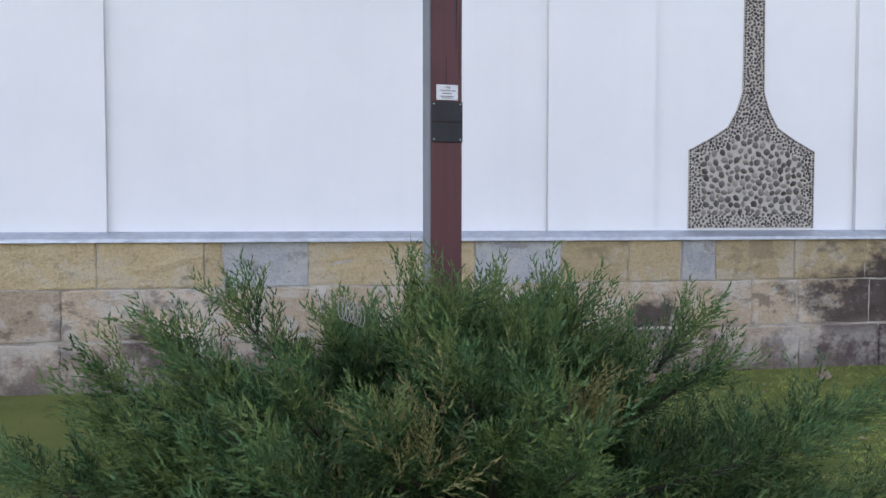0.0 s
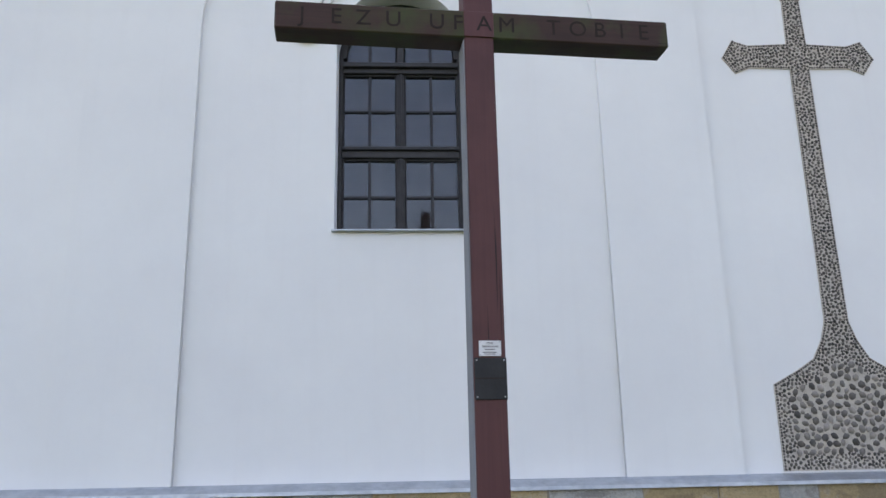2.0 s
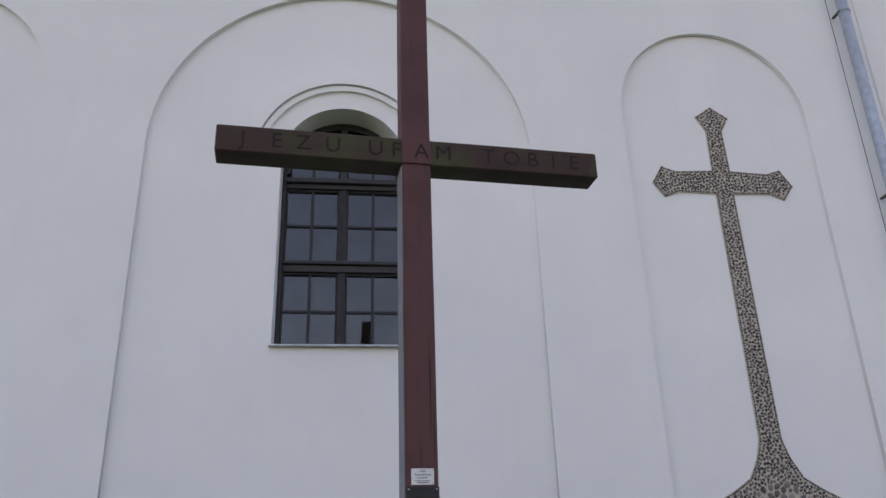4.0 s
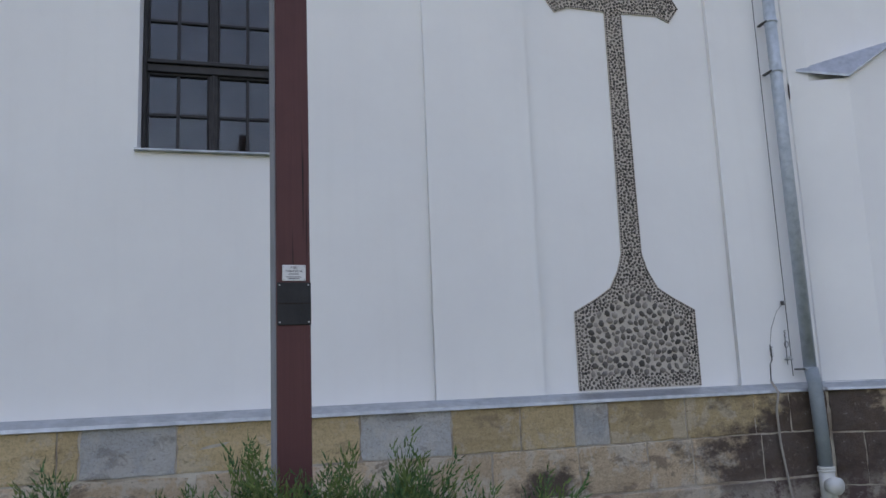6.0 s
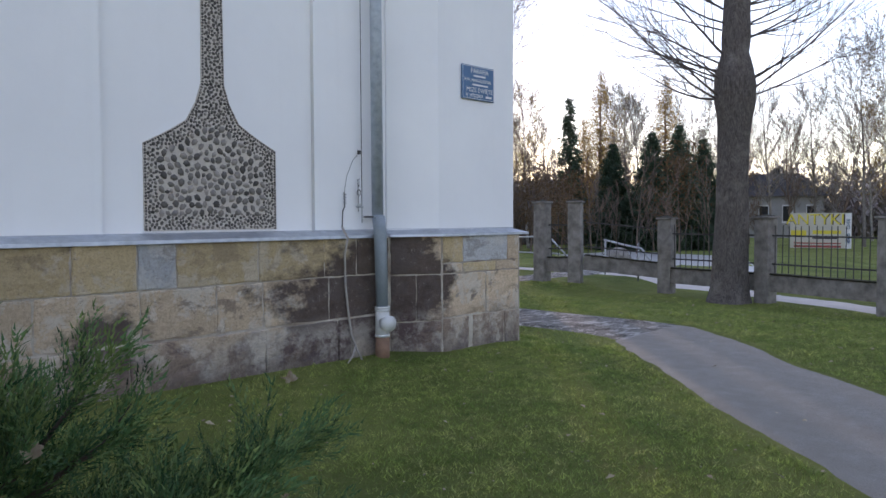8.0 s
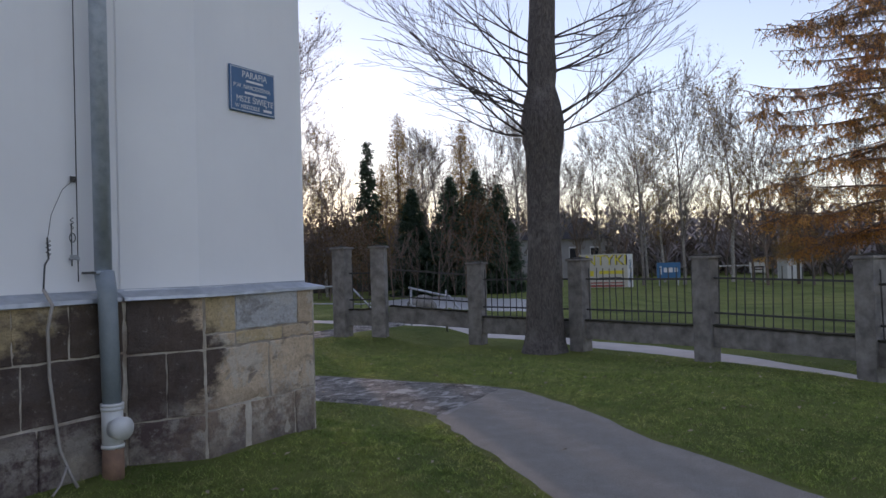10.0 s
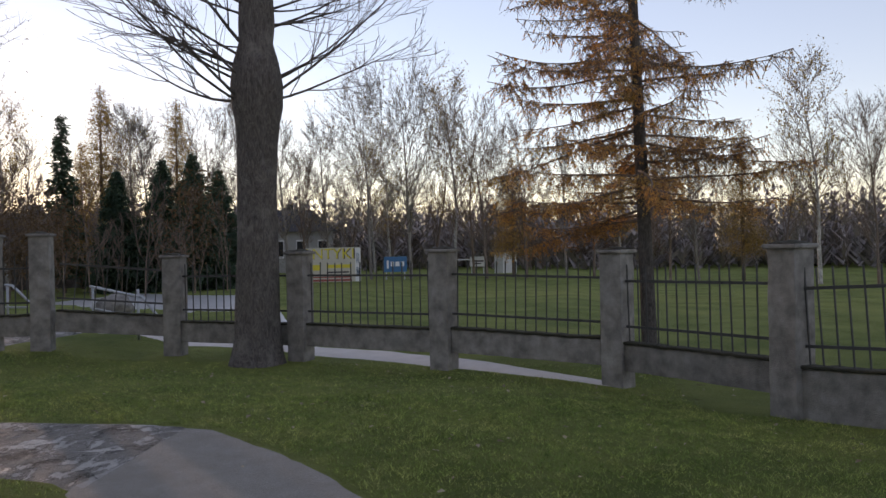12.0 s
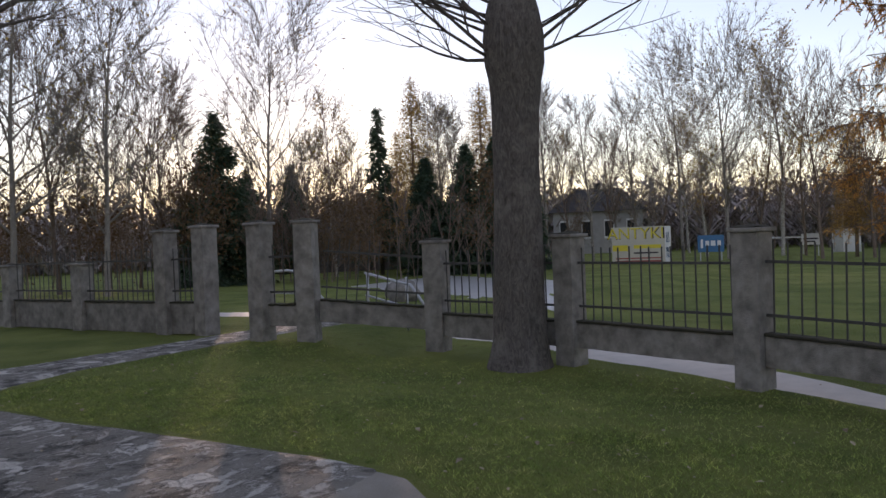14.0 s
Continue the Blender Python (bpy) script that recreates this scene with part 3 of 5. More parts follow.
def sheet_strip(line, back, name="sheet"):
    """Folded sheet along a plan line: an upstand, a slope and a drip edge."""
    n = len(line)
    prof = [(-back, 0.02), (-back - 0.006, 0.015), (0.0, 0.004), (0.1, -0.036), (0.104, -0.06), (0.093, -0.064)]
    bm = bmesh.new()
    rows = []
    for i, (x, y) in enumerate(line):
        p, q = Vector(line[max(0, i - 1)]), Vector(line[min(n - 1, i + 1)])
        d = (q - p).normalized()
        o = Vector((d.y, -d.x))
        if 0 < i < n - 1:
            d1 = (Vector(line[i]) - p).normalized()
            o = o / max(0.5, o.dot(Vector((d1.y, -d1.x))))
        rows.append([bm.verts.new((x + o.x * u, y + o.y * u, ZF + v + 0.004)) for u, v in prof])
    for r, s in zip(rows, rows[1:]):
        for i in range(len(prof) - 1):
            bm.faces.new((r[i], s[i], s[i + 1], r[i + 1]))
    bmesh.ops.recalc_face_normals(bm, faces=bm.faces)
    bmesh.ops.solidify(bm, geom=bm.faces, thickness=0.003)
    return part(name, bm, "flashing", flash)


for x0, x1 in ((-9.0, CX - BR), (CX + BR, AX - AR), (AX + AR, BX - BR), (BX + BR, 3.9)):
    sheet_strip([(x0 - 0.02, -0.032), (x1 + 0.02, -0.032)], 0.0)
for x0, x1 in ((CX - BR, CX + BR), (AX - AR, -1.77), (-1.77, AX + AR), (BX - BR, 1.33), (1.33, 2.61), (2.61, BX + BR)):
    sheet_strip([(x0, -0.034), (x1, -0.034)], 0.05)
sheet_strip([(3.86, -0.056), (3.92, -0.064), (4.385, -0.325), (5.645, -0.325), (5.645, 2.9)], 0.0)

# ---------------------------------------------------------------- window
win = thing("window_1", "tall arched dark-painted wooden church window with small panes", "window", kind="structure")
YW = 0.33


def bar(x0, x1, z0, z1, y0=YW - 0.03, y1=YW + 0.05, nm="window_frame"):
    return part(nm, box(x0, x1, y0, y1, z0, z1, 0.006), "frame", win)


bar(WX0 + 0.002, WX0 + 0.04, WZ0 + 0.002, WZS + 0.12)
bar(WX1 - 0.04, WX1 - 0.002, WZ0 + 0.002, WZS + 0.12)
bar(WX0 + 0.04, WX1 - 0.04, WZ0 + 0.002, WZ0 + 0.03)
bar(WX0 + 0.04, WX1 - 0.04, 4.29, 4.36, YW - 0.05)
bar(WX0 + 0.04, WX1 - 0.04, 4.36, 4.395, YW - 0.08)
bar(WX0 + 0.04, WX1 - 0.04, 5.145, 5.195, YW - 0.05)
bar(WX0 + 0.04, WX1 - 0.04, 5.195, 5.245, YW - 0.09)
ringo = arch(AX, WR - 0.003, WZS, 30) + arch(AX, WR - 0.07, WZS, 30, 0, 180)
part("window_frame", cut_sheet("window_frame", [ringo], YW - 0.03, YW + 0.05, "frame"), None, win)
for z0, z1 in ((WZ0 + 0.03, 4.29), (4.395, 5.145), (5.245, 5.86)):
    bar(AX - 0.036, AX + 0.036, z0, z1)
    if z1 < 5.5:
        bar(AX - 0.014, AX + 0.014, z0, z1, YW - 0.045, YW - 0.031, "cover_strip")
    for s in (-1, 1):
        c = AX + s * (WR - 0.04 + 0.036) / 2
        top = z1 if z1 < 5.5 else 5.66
        bar(c - 0.014, c + 0.014, z0, top, YW - 0.012, YW + 0.03, "glazing_bar")
    if z1 < 5.5:
        zm = (z0 + z1) / 2
        for x0, x1 in ((WX0 + 0.04, AX - 0.036), (AX + 0.036, WX1 - 0.04)):
            cm = (x0 + x1) / 2
            bar(x0, cm - 0.014, zm - 0.014, zm + 0.014, YW - 0.010, YW + 0.028, "glazing_bar")
            bar(cm + 0.014, x1, zm - 0.014, zm + 0.014, YW - 0.010, YW + 0.028, "glazing_bar")
            # sash stiles and rails
            for a0, a1 in ((x0, x0 + 0.016), (x1 - 0.016, x1)):
                bar(a0, a1, z0, z1, YW - 0.02, YW + 0.04, "sash")
            for b0, b1 in ((z0, z0 + 0.02), (z1 - 0.02, z1)):
                bar(x0 + 0.016, x1 - 0.016, b0, b1, YW - 0.02, YW + 0.04, "sash")
            for i in range(2):
                for j in range(2):
                    px0, px1 = (x0 + 0.012, cm) if i == 0 else (cm, x1 - 0.012)
                    pz0, pz1 = (z0 + 0.02, zm) if j == 0 else (zm, z1 - 0.02)
                    bm = box(px0 + 0.002, px1 - 0.002, -0.002, 0.002, pz0 + 0.002, pz1 - 0.002)
                    tilt = Matrix.Translation((0, YW + 0.012, 0)) @ Matrix.Rotation(radians(random.uniform(-0.5, 0.5)), 4, "Z")
                    bmesh.ops.transform(bm, matrix=Matrix.Translation(((px0 + px1) / 2, 0, 0)) @ tilt @ Matrix.Translation((-(px0 + px1) / 2, 0, 0)), verts=bm.verts)
                    part("pane", bm, "glass", win).visible_shadow = False
for s in (-1, 1):
    half = arch(AX, WR - 0.075, WZS, 24, 90, 180 if s < 0 else 0)
    half = [(x + s * 0.05, z) for x, z in half if abs(x - AX) < WR - 0.13] + [(AX + s * (WR - 0.08), 5.25), (AX + s * 0.05, 5.25)]
    part("pane", cut_sheet("pane", [half], YW + 0.01, YW + 0.014, "glass"), None, win).visible_shadow = False
part("window_sill", box(WX0 - 0.02, WX1 + 0.02, -0.03, YW - 0.03, WZ0 - 0.014, WZ0 + 0.002, 0.003), "flashing", win, "thin metal sill")

# ---------------------------------------------------------------- stone plinth
plinth = solid("plinth", prism([(-9.0, -0.096), (3.88, -0.096), (4.385, -0.376), (5.686, -0.376), (5.686, 2.9), (-9.0, 2.9)], -0.6, ZF - 0.03), "mortar", "old sandstone plinth with pale mortar joints", "wall", "structure")


def block(p, q, z0, z1, mat, proud=0.03, gap=0.006):
    """One squared stone set in the plinth between plan points p and q."""
    p, q = Vector((*p, 0)), Vector((*q, 0))
    d = (q - p).normalized()
    o = Vector((d.y, -d.x, 0))
    L = (q - p).length
    bm = box(gap, L - gap, -0.06, proud + random.uniform(-0.006, 0.006), z0 + gap, z1 - gap, 0.011)
    bmesh.ops.subdivide_edges(bm, edges=[e for e in bm.edges if e.calc_length() > 0.16 and abs((e.verts[0].co - e.verts[1].co).y) < 0.02], cuts=5, use_grid_fill=True)
    seed = Vector((p.x * 3.1, p.y, z0 * 5.3))
    for v in bm.verts:
        v.co += noise.noise_vector(v.co * 14 + seed) * 0.011 + noise.noise_vector(v.co * 40 + seed) * 0.004
    m = Matrix(((d.x, o.x, 0, p.x), (d.y, o.y, 0, p.y), (0, 0, 1, 0), (0, 0, 0, 1)))
    bmesh.ops.transform(bm, matrix=m, verts=bm.verts)
    bmesh.ops.recalc_face_normals(bm, faces=bm.faces)
    return part("stone_block", bm, mat, plinth)


Z1, Z2, Z3 = 1.36, 0.985, 0.575
J1 = [-9.0, -8.1, -7.2, -6.3, -5.5, -4.6, -3.664, -2.856, -2.705, -2.036, -0.642, 0.119, 0.726, 1.225, 1.556, 2.324, 3.05, 3.45, 3.87]
for x0, x1 in zip(J1, J1[1:]):
    cement = (x0, x1) in ((-2.705, -2.036), (-0.642, 0.119), (1.225, 1.556))
    block((x0, -0.075), (x1, -0.075), Z2, Z1, "stone_cement" if cement else "stone_yellow")
J2 = [-9.0, -8.0, -6.9, -5.8, -4.9, -3.93, -2.775, -1.9, -1.1, -0.35, 0.458, 1.249, 1.909, 2.37, 3.1, 3.87]
for x0, x1 in zip(J2, J2[1:]):
    block((x0, -0.075), (x1, -0.075), Z3, Z2, "stone_grey")
J3 = [-9.0, -7.6, -6.4, -5.2, -3.94, -2.9, -1.7, -0.6, 0.2, 1.15, 2.38, 3.2, 3.87]
for x0, x1 in zip(J3, J3[1:]):
    block((x0, -0.075), (x1, -0.075), 0.05, Z3 - 0.01, "stone_grey", 0.045)
P = [(3.9, -0.085), (4.385, -0.355), (5.665, -0.355)]
u = lambda a, b, t: (a[0] + (b[0] - a[0]) * t, a[1] + (b[1] - a[1]) * t)
for zz, cuts in (((0.955, Z1), (0.0, 1.0)), ((0.47, 0.955), (0.0, 0.5, 1.0)), ((0.02, 0.47), (0.0, 1.0))):
    for t0, t1 in zip(cuts, cuts[1:]):
        block(u(P[0], P[1], t0), u(P[0], P[1], t1), *zz, "stone_grey")
for zz, cuts, mats in (((1.07, Z1), (4.385, 4.70, 5.45, 5.665), ("stone_yellow", "stone_cement", "stone_grey")),
                       ((0.955, 1.07), (4.385, 4.70, 5.25, 5.665), ("stone_grey", "stone_yellow", "stone_grey")),
                       ((0.49, 0.955), (4.385, 5.08, 5.665), ("stone_grey", "stone_grey")),
                       ((0.02, 0.49), (4.385, 4.79, 4.85, 5.4, 5.665), ("stone_grey", "mortar", "stone_grey", "stone_grey"))):
    for x0, x1, mm in zip(cuts, cuts[1:], mats):
        block((x0, -0.355), (x1, -0.355), *zz, mm, -0.02 if x1 - x0 < 0.1 else 0.03)
for z0, z1 in ((0.955, Z1), (0.49, 0.955), (0.02, 0.49)):
    for y0 in (-0.355, 0.4, 1.2, 2.0):
        block((5.665, y0), (5.665, y0 + 0.78), z0, z1, "stone_grey")


# ---------------------------------------------------------------- pebble cross on the wall
NECK = [(1.345, 1.452), (1.345, 2.157), (1.56, 2.27), (1.72, 2.37), (1.81, 2.53), (1.86, 2.69)]
SHAFT = [(1.868, 3.4), (1.875, 5.085), (1.49, 5.095), (1.345, 5.035), (1.23, 5.195), (1.34, 5.375), (1.49, 5.325), (1.87, 5.345), (1.882, 5.80), (1.79, 5.965)]
CXP = 1.968
mir = lambda p: (2 * CXP - p[0], p[1])
outline = NECK + SHAFT + [(CXP, 6.09)] + [mir(p) for p in reversed(SHAFT)] + [mir(p) for p in reversed(NECK)]
mosaic = thing("pebble_cross", "tall cross of river pebbles set in mortar on the wall", "mosaic")
part("mortar_bed", cut_sheet("mortar_bed", [outline], 0.006, 0.03, "pebble_bed"), None, mosaic, "rough pale mortar bed")
OUT = np.array(outline)


def rim_distance(pts):
    """How far points lie inside the outline (negative outside)."""
    a, b = OUT, np.roll(OUT, -1, 0)
    pts = np.asarray(pts, float)
    d = b - a
    t = np.clip(((pts[:, None] - a) * d).sum(-1) / (d * d).sum(-1), 0, 1)
    far = np.linalg.norm(pts[:, None] - (a + t[..., None] * d), axis=-1).min(1)
    x, y = pts[:, 0, None], pts[:, 1, None]
    hit = ((a[:, 1] > y) != (b[:, 1] > y)) & (x < (b[:, 0] - a[:, 0]) * (y - a[:, 1]) / (b[:, 1] - a[:, 1] + 1e-12) + a[:, 0])
    return np.where(hit.sum(1) % 2 == 1, far, -far)


rng = np.random.default_rng(4)
cand = rng.uniform((1.2, 1.44), (2.75, 6.1), (160000, 2))
inside = rim_distance(cand)
keep = inside > 0.012
cand, inside = cand[keep], inside[keep]
size = np.where((cand[:, 1] < 2.33) & (inside > 0.135), rng.uniform(0.02, 0.037, len(cand)), rng.uniform(0.0105, 0.0185, len(cand)))
order = np.argsort(-size)
grid, stones = {}, []
for a, b in zip(OUT, np.roll(OUT, -1, 0)):       # a dark kerb of small stones along the outline
    if a[1] < 1.46 and b[1] < 1.46:
        continue
    ln = math.hypot(*(b - a))
    nrm = np.array((b[1] - a[1], a[0] - b[0])) / ln
    for u_ in np.arange(0.012, ln, 0.0245):
        x, z = a + (b - a) * u_ / ln + nrm * 0.0135
        r = 0.0125 + 0.002 * math.sin(u_ * 91)
        grid.setdefault((int(x / 0.09), int(z / 0.09)), []).append((x, z, r))
        stones.append((x, z, r))
KERB = len(stones)
for i in order:
    x, z = cand[i]
    r = size[i]
    if inside[i] < r * 0.85:
        continue
    cx, cz = int(x / 0.09), int(z / 0.09)
    ok = True
    for a in (-1, 0, 1):
        for b in (-1, 0, 1):
            for (x2, z2, r2) in grid.get((cx + a, cz + b), ()):
                if (x - x2) ** 2 + (z - z2) ** 2 < ((0.83 if r > 0.0186 else 0.76) * (r + r2) + 0.001) ** 2:
                    ok = False
                    break
            if not ok:
                break
        if not ok:
            break
    if ok:
        grid.setdefault((cx, cz), []).append((x, z, r))
        stones.append((x, z, r))


def pebble_bm(seed):
    bm2 = bmesh.new()
    bmesh.ops.create_icosphere(bm2, subdivisions=1, radius=1.0)
    r = random.Random(seed)
    for v in bm2.verts:
        v.co *= 1 + r.uniform(-0.13, 0.1)
    bmesh.ops.delete(bm2, geom=[v for v in bm2.verts if v.co.y > 0.55], context="VERTS")
    return bm2


pebble_meshes = [mesh_of(pebble_bm(s), "pebble", "pebble_%d" % (s % 3), True) for s in range(9)]
base_v = [np.array([v.co for v in me.vertices]) for me in pebble_meshes]
base_f = [[tuple(p.vertices) for p in me.polygons] for me in pebble_meshes]
small_v, small_f, single = [[], [], []], [[], [], []], 0
for i, (x, z, r) in enumerate(stones):
    q = random.Random(i)
    k = 3 * q.randrange(3) if i < KERB else q.randrange(9) if r > 0.0186 else 3 * q.randrange(3) + q.randrange(2)
    slim, turn = q.uniform(0.68, 0.95), q.uniform(0, math.pi)
    m = Matrix.Translation((x, 0.006, z)) @ Matrix.Rotation(turn, 4, "Y") @ Matrix.Diagonal((r * 1.04, r * 0.6, r * slim * 0.97, 1))
    if r > 0.0201 and single < 300:
        single += 1
        ob = part("pebble", pebble_meshes[k], None, mosaic)
        ob.matrix_world = m
    else:
        c, mm = k % 3, np.array(m)
        off = len(small_v[c])
        small_v[c].extend(map(tuple, base_v[k] @ mm[:3, :3].T + mm[:3, 3]))
        small_f[c].extend(tuple(j + off for j in f) for f in base_f[k])
for c in range(3):
    tagged(part("pebble_filling", raw_mesh("pebble_filling", small_v[c], small_f[c], "pebble_%d" % c, True), None, mosaic), kind="stuff")

# ---------------------------------------------------------------- wooden mission cross
TURN = 4.5
cross = thing("wooden_cross", "tall maroon wooden cross with a dark mossy carved beam", "cross", (-1.431, -3.184, 0), TURN)
HW, DP, ZB0, ZB1, ZTOP = 0.070, 0.138, 3.556, 3.696, 4.85


def timber(x0, x1, y0, y1, z0, z1, cuts=14, along_z=True):
    """A squared timber with worn edges and a slightly wavy face."""
    bm = box(x0, x1, y0, y1, z0, z1, 0.006)
    ax = 2 if along_z else 0
    lo, hi = (z0, z1) if along_z else (x0, x1)
    for i in range(1, cuts):
        co = [0, 0, 0]
        no = [0, 0, 0]
        co[ax], no[ax] = lo + (hi - lo) * i / cuts, 1
        bmesh.ops.bisect_plane(bm, geom=bm.verts[:] + bm.edges[:] + bm.faces[:], plane_co=co, plane_no=no)
    for v in bm.verts:
        n1 = noise.noise((v.co[ax] * 2.3, 1.7, 0))
        v.co.y += 0.002 * n1
        v.co[0 if along_z else 2] += 0.0025 * noise.noise((v.co[ax] * 1.7, 5.2, 3))
    return bm


part("post", timber(-HW, HW, 0, DP, -0.1, ZTOP, 30), "post", cross)
part("side_board", box(-HW - 0.006, -HW - 0.0005, 0.006, DP - 0.004, 0.0, ZB0 - 0.01, 0.001), "post_side", cross, "weathered grey side of the post")
beam_mesh = mesh_of(timber(-0.945, 0.945, 0.0, 0.14, -(ZB1 - ZB0) / 2, (ZB1 - ZB0) / 2, 16, False), "crossbeam", "beam")
beam_mesh.transform(Matrix.Rotation(radians(90), 4, "Y"))
beam = part("crossbeam", beam_mesh, None, cross, "dark weathered beam with green moss")
beam.location, beam.rotation_euler = (-0.005, -0.004, (ZB0 + ZB1) / 2), (0, radians(-90), 0)
joint = part("halved_joint", box(-HW - 0.001, HW + 0.001, -0.008, 0.05, ZB0 + 0.004, ZB1 - 0.004, 0.002), "post", cross)
letters = "JEZU UFAM TOBIE"
slots = [-0.82, -0.665, -0.54, -0.40, 0, -0.195, -0.095, 0.03, 0.14, 0, 0.37, 0.49, 0.60, 0.71, 0.82]
for ch, x in zip(letters, slots):
    if ch != " ":
        me = words(ch, 0.112, "carving", 0.0006)
        ob = part("carved_letter", me, None, cross)
        ob.location = (x - 0.005, -0.0086 if abs(x) < HW else -0.0055, (ZB0 + ZB1) / 2)
plate = part("dark_plate", box(-HW + 0.002, HW + 0.001, -0.006, 0.0, 1.875, 2.051, 0.002), "plate", cross, "blank dark metal plate in two sheets")
part("sheet_seam", box(-HW + 0.003, HW, -0.008, -0.004, 1.962, 1.966), "carving", plate)
for x in (-0.058, 0.06):
    for z in (1.887, 2.04):
        part("screw", box(x - 0.003, x + 0.003, -0.009, -0.005, z - 0.003, z + 0.003, 0.001), "steel", plate)
plq = part("plaque", box(-0.046, 0.05, -0.006, 0.0, 2.057, 2.123, 0.0015), "white_paint", cross, "small white plaque with dark lettering")
for text, size, z in (("MISJE", 0.0125, 2.112), ("PARAFIALNE", 0.0125, 2.097)):
    ob = part("lettering", words(text, size, "ink", 0.0003), None, plq)
    ob.location = (0.002, -0.0068, z)
for z, wd in ((2.085, 0.043), (2.073, 0.062), (2.066, 0.048)):
    part("lettering", box(-wd / 2, wd / 2, -0.0068, -0.004, z - 0.0014, z + 0.0014), "ink", plq)
for x in (-0.041, 0.045):
    for z in (2.063, 2.117):
        part("screw", box(x - 0.002, x + 0.002, -0.008, -0.004, z - 0.002, z + 0.002), "steel", plq)

# ---------------------------------------------------------------- blue parish sign
sign = thing("parish_sign", "blue enamelled parish notice with white lettering on the pier", "sign", (5.0, -0.327, 3.02))
SW, SH = 0.265, 0.185
part("panel", box(-SW, SW, -0.018, 0.0, -SH, SH, 0.004), "sign_blue", sign)
for x0, x1, z0, z1 in ((-SW + 0.008, SW - 0.008, SH - 0.014, SH - 0.009), (-SW + 0.008, SW - 0.008, -SH + 0.009, -SH + 0.014), (-SW + 0.008, -SW + 0.012, -SH + 0.015, SH - 0.015), (SW - 0.012, SW - 0.008, -SH + 0.015, SH - 0.015)):
    part("border", box(x0, x1, -0.0195, -0.015, z0, z1), "white_paint", sign)
for text, size, x, z in (("PARAFIA", 0.078, 0.02, 0.125), ("P.W. NARODZENIA", 0.05, -0.01, 0.025), ("MSZE ŚWIĘTE", 0.07, 0.02, -0.08), ("W NIEDZIELE", 0.048, -0.07, -0.14)):
    ob = part("lettering", words(text, size, "white_paint", 0.0008), None, sign)
    ob.location = (x, -0.019, z)
for x, z, wd in ((0.02, 0.075, 0.1), (0.03, -0.022, 0.13), (0.17, -0.14, 0.05)):
    part("lettering", box(x - wd, x + wd, -0.0195, -0.017, z - 0.011, z + 0.011) if wd < 0.06 else box(x - wd, x + wd, -0.0195, -0.017, z - 0.009, z + 0.009), "white_paint", sign)

# ---------------------------------------------------------------- downpipe, tap, cables
pipe = thing("downpipe", "grey zinc downpipe with plastic foot in the wall corner", "downpipe", (3.68, -0.185, 0))
part("pipe", tube("pipe", [(-0.02, 0.02, ZT - 0.1), (-0.02, 0.02, 4.0), (-0.01, 0.02, 1.55)], 0.058, "zinc", 20), None, pipe)
part("lower_pipe", tube("lower_pipe", [(-0.01, 0.01, 1.56), (-0.012, -0.02, 1.42), (0.0, -0.03, 0.62)], [0.066, 0.064, 0.062], "pvc_grey", 20), None, pipe, "worn grey-painted lower pipe")
foot = part("cleanout", tube("cleanout", [(0.0, -0.03, 0.66), (0.0, -0.03, 0.36)], 0.07, "pvc_white", 20), None, pipe, "white plastic cleanout with a round cap")
for z in (0.655, 0.63, 0.375):
    part("collar", tube("collar", [(0.0, -0.03, z - 0.011), (0.0, -0.03, z + 0.011)], 0.077, "pvc_white", 20), None, foot)
part("cap", tube("cap", [(0.0, -0.06, 0.5), (0.005, -0.15, 0.5)], 0.078, "pvc_white", 20), None, foot)
part("clay_foot", tube("clay_foot", [(0.0, -0.03, 0.38), (0.0, -0.03, 0.1)], [0.07, 0.074], "clay", 16), None, pipe, "reddish clay pipe foot")
for z in (1.56, 4.53, 5.06, 7.3):
    part("pipe_clamp", tube("pipe_clamp", [(-0.018, 0.02, z - 0.012), (-0.018, 0.02, z + 0.012)], 0.066, "zinc", 20), None, pipe)
    part("bracket", box(-0.09, -0.06, -0.0, 0.14, z - 0.008, z + 0.008), "iron", pipe)
part("lightning_wire", tube("lightning_wire", [(-0.15, 0.09, ZT - 0.1), (-0.15, 0.1, 4), (-0.145, 0.1, 1.5)], 0.004, "iron", 6), None, pipe)

tap = thing("wall_tap", "small metal tap and wire loop on the plaster wall", "tap", (3.5, -0.05, 1.66))
part("spout", tube("spout", [(0, 0, 0), (0, -0.06, 0), (0.02, -0.075, -0.005)], 0.011, "steel", 10), None, tap)
part("handle", box(-0.03, 0.03, -0.05, -0.035, 0.012, 0.024, 0.003), "steel", tap)
part("riser", tube("riser", [(0.0, -0.02, -0.05), (0.0, -0.02, 0.24)], 0.004, "iron", 6), None, tap)
loop = [(0.0 + 0.022 * math.sin(a / 8 * math.pi), -0.03, 0.14 + 0.03 * math.cos(a / 8 * math.pi)) for a in range(17)]
part("wire_loop", tube("wire_loop", loop, 0.0035, "iron", 6), None, tap)
part("coil", tube("coil", [(0.012 * math.sin(i * 1.1), -0.025, 0.2 + i * 0.006) for i in range(14)], 0.003, "iron", 5), None, tap)
earth = thing("earth_cable", "old lightning conductor hanging down the stone plinth", "cable", (3.33, 0, 0))
part("rod", tube("rod", [(0.0, -0.06, 1.80), (0.0, -0.07, 1.66), (-0.035, -0.08, 1.62), (-0.06, -0.1, 1.46)], 0.006, "iron", 6), None, earth)
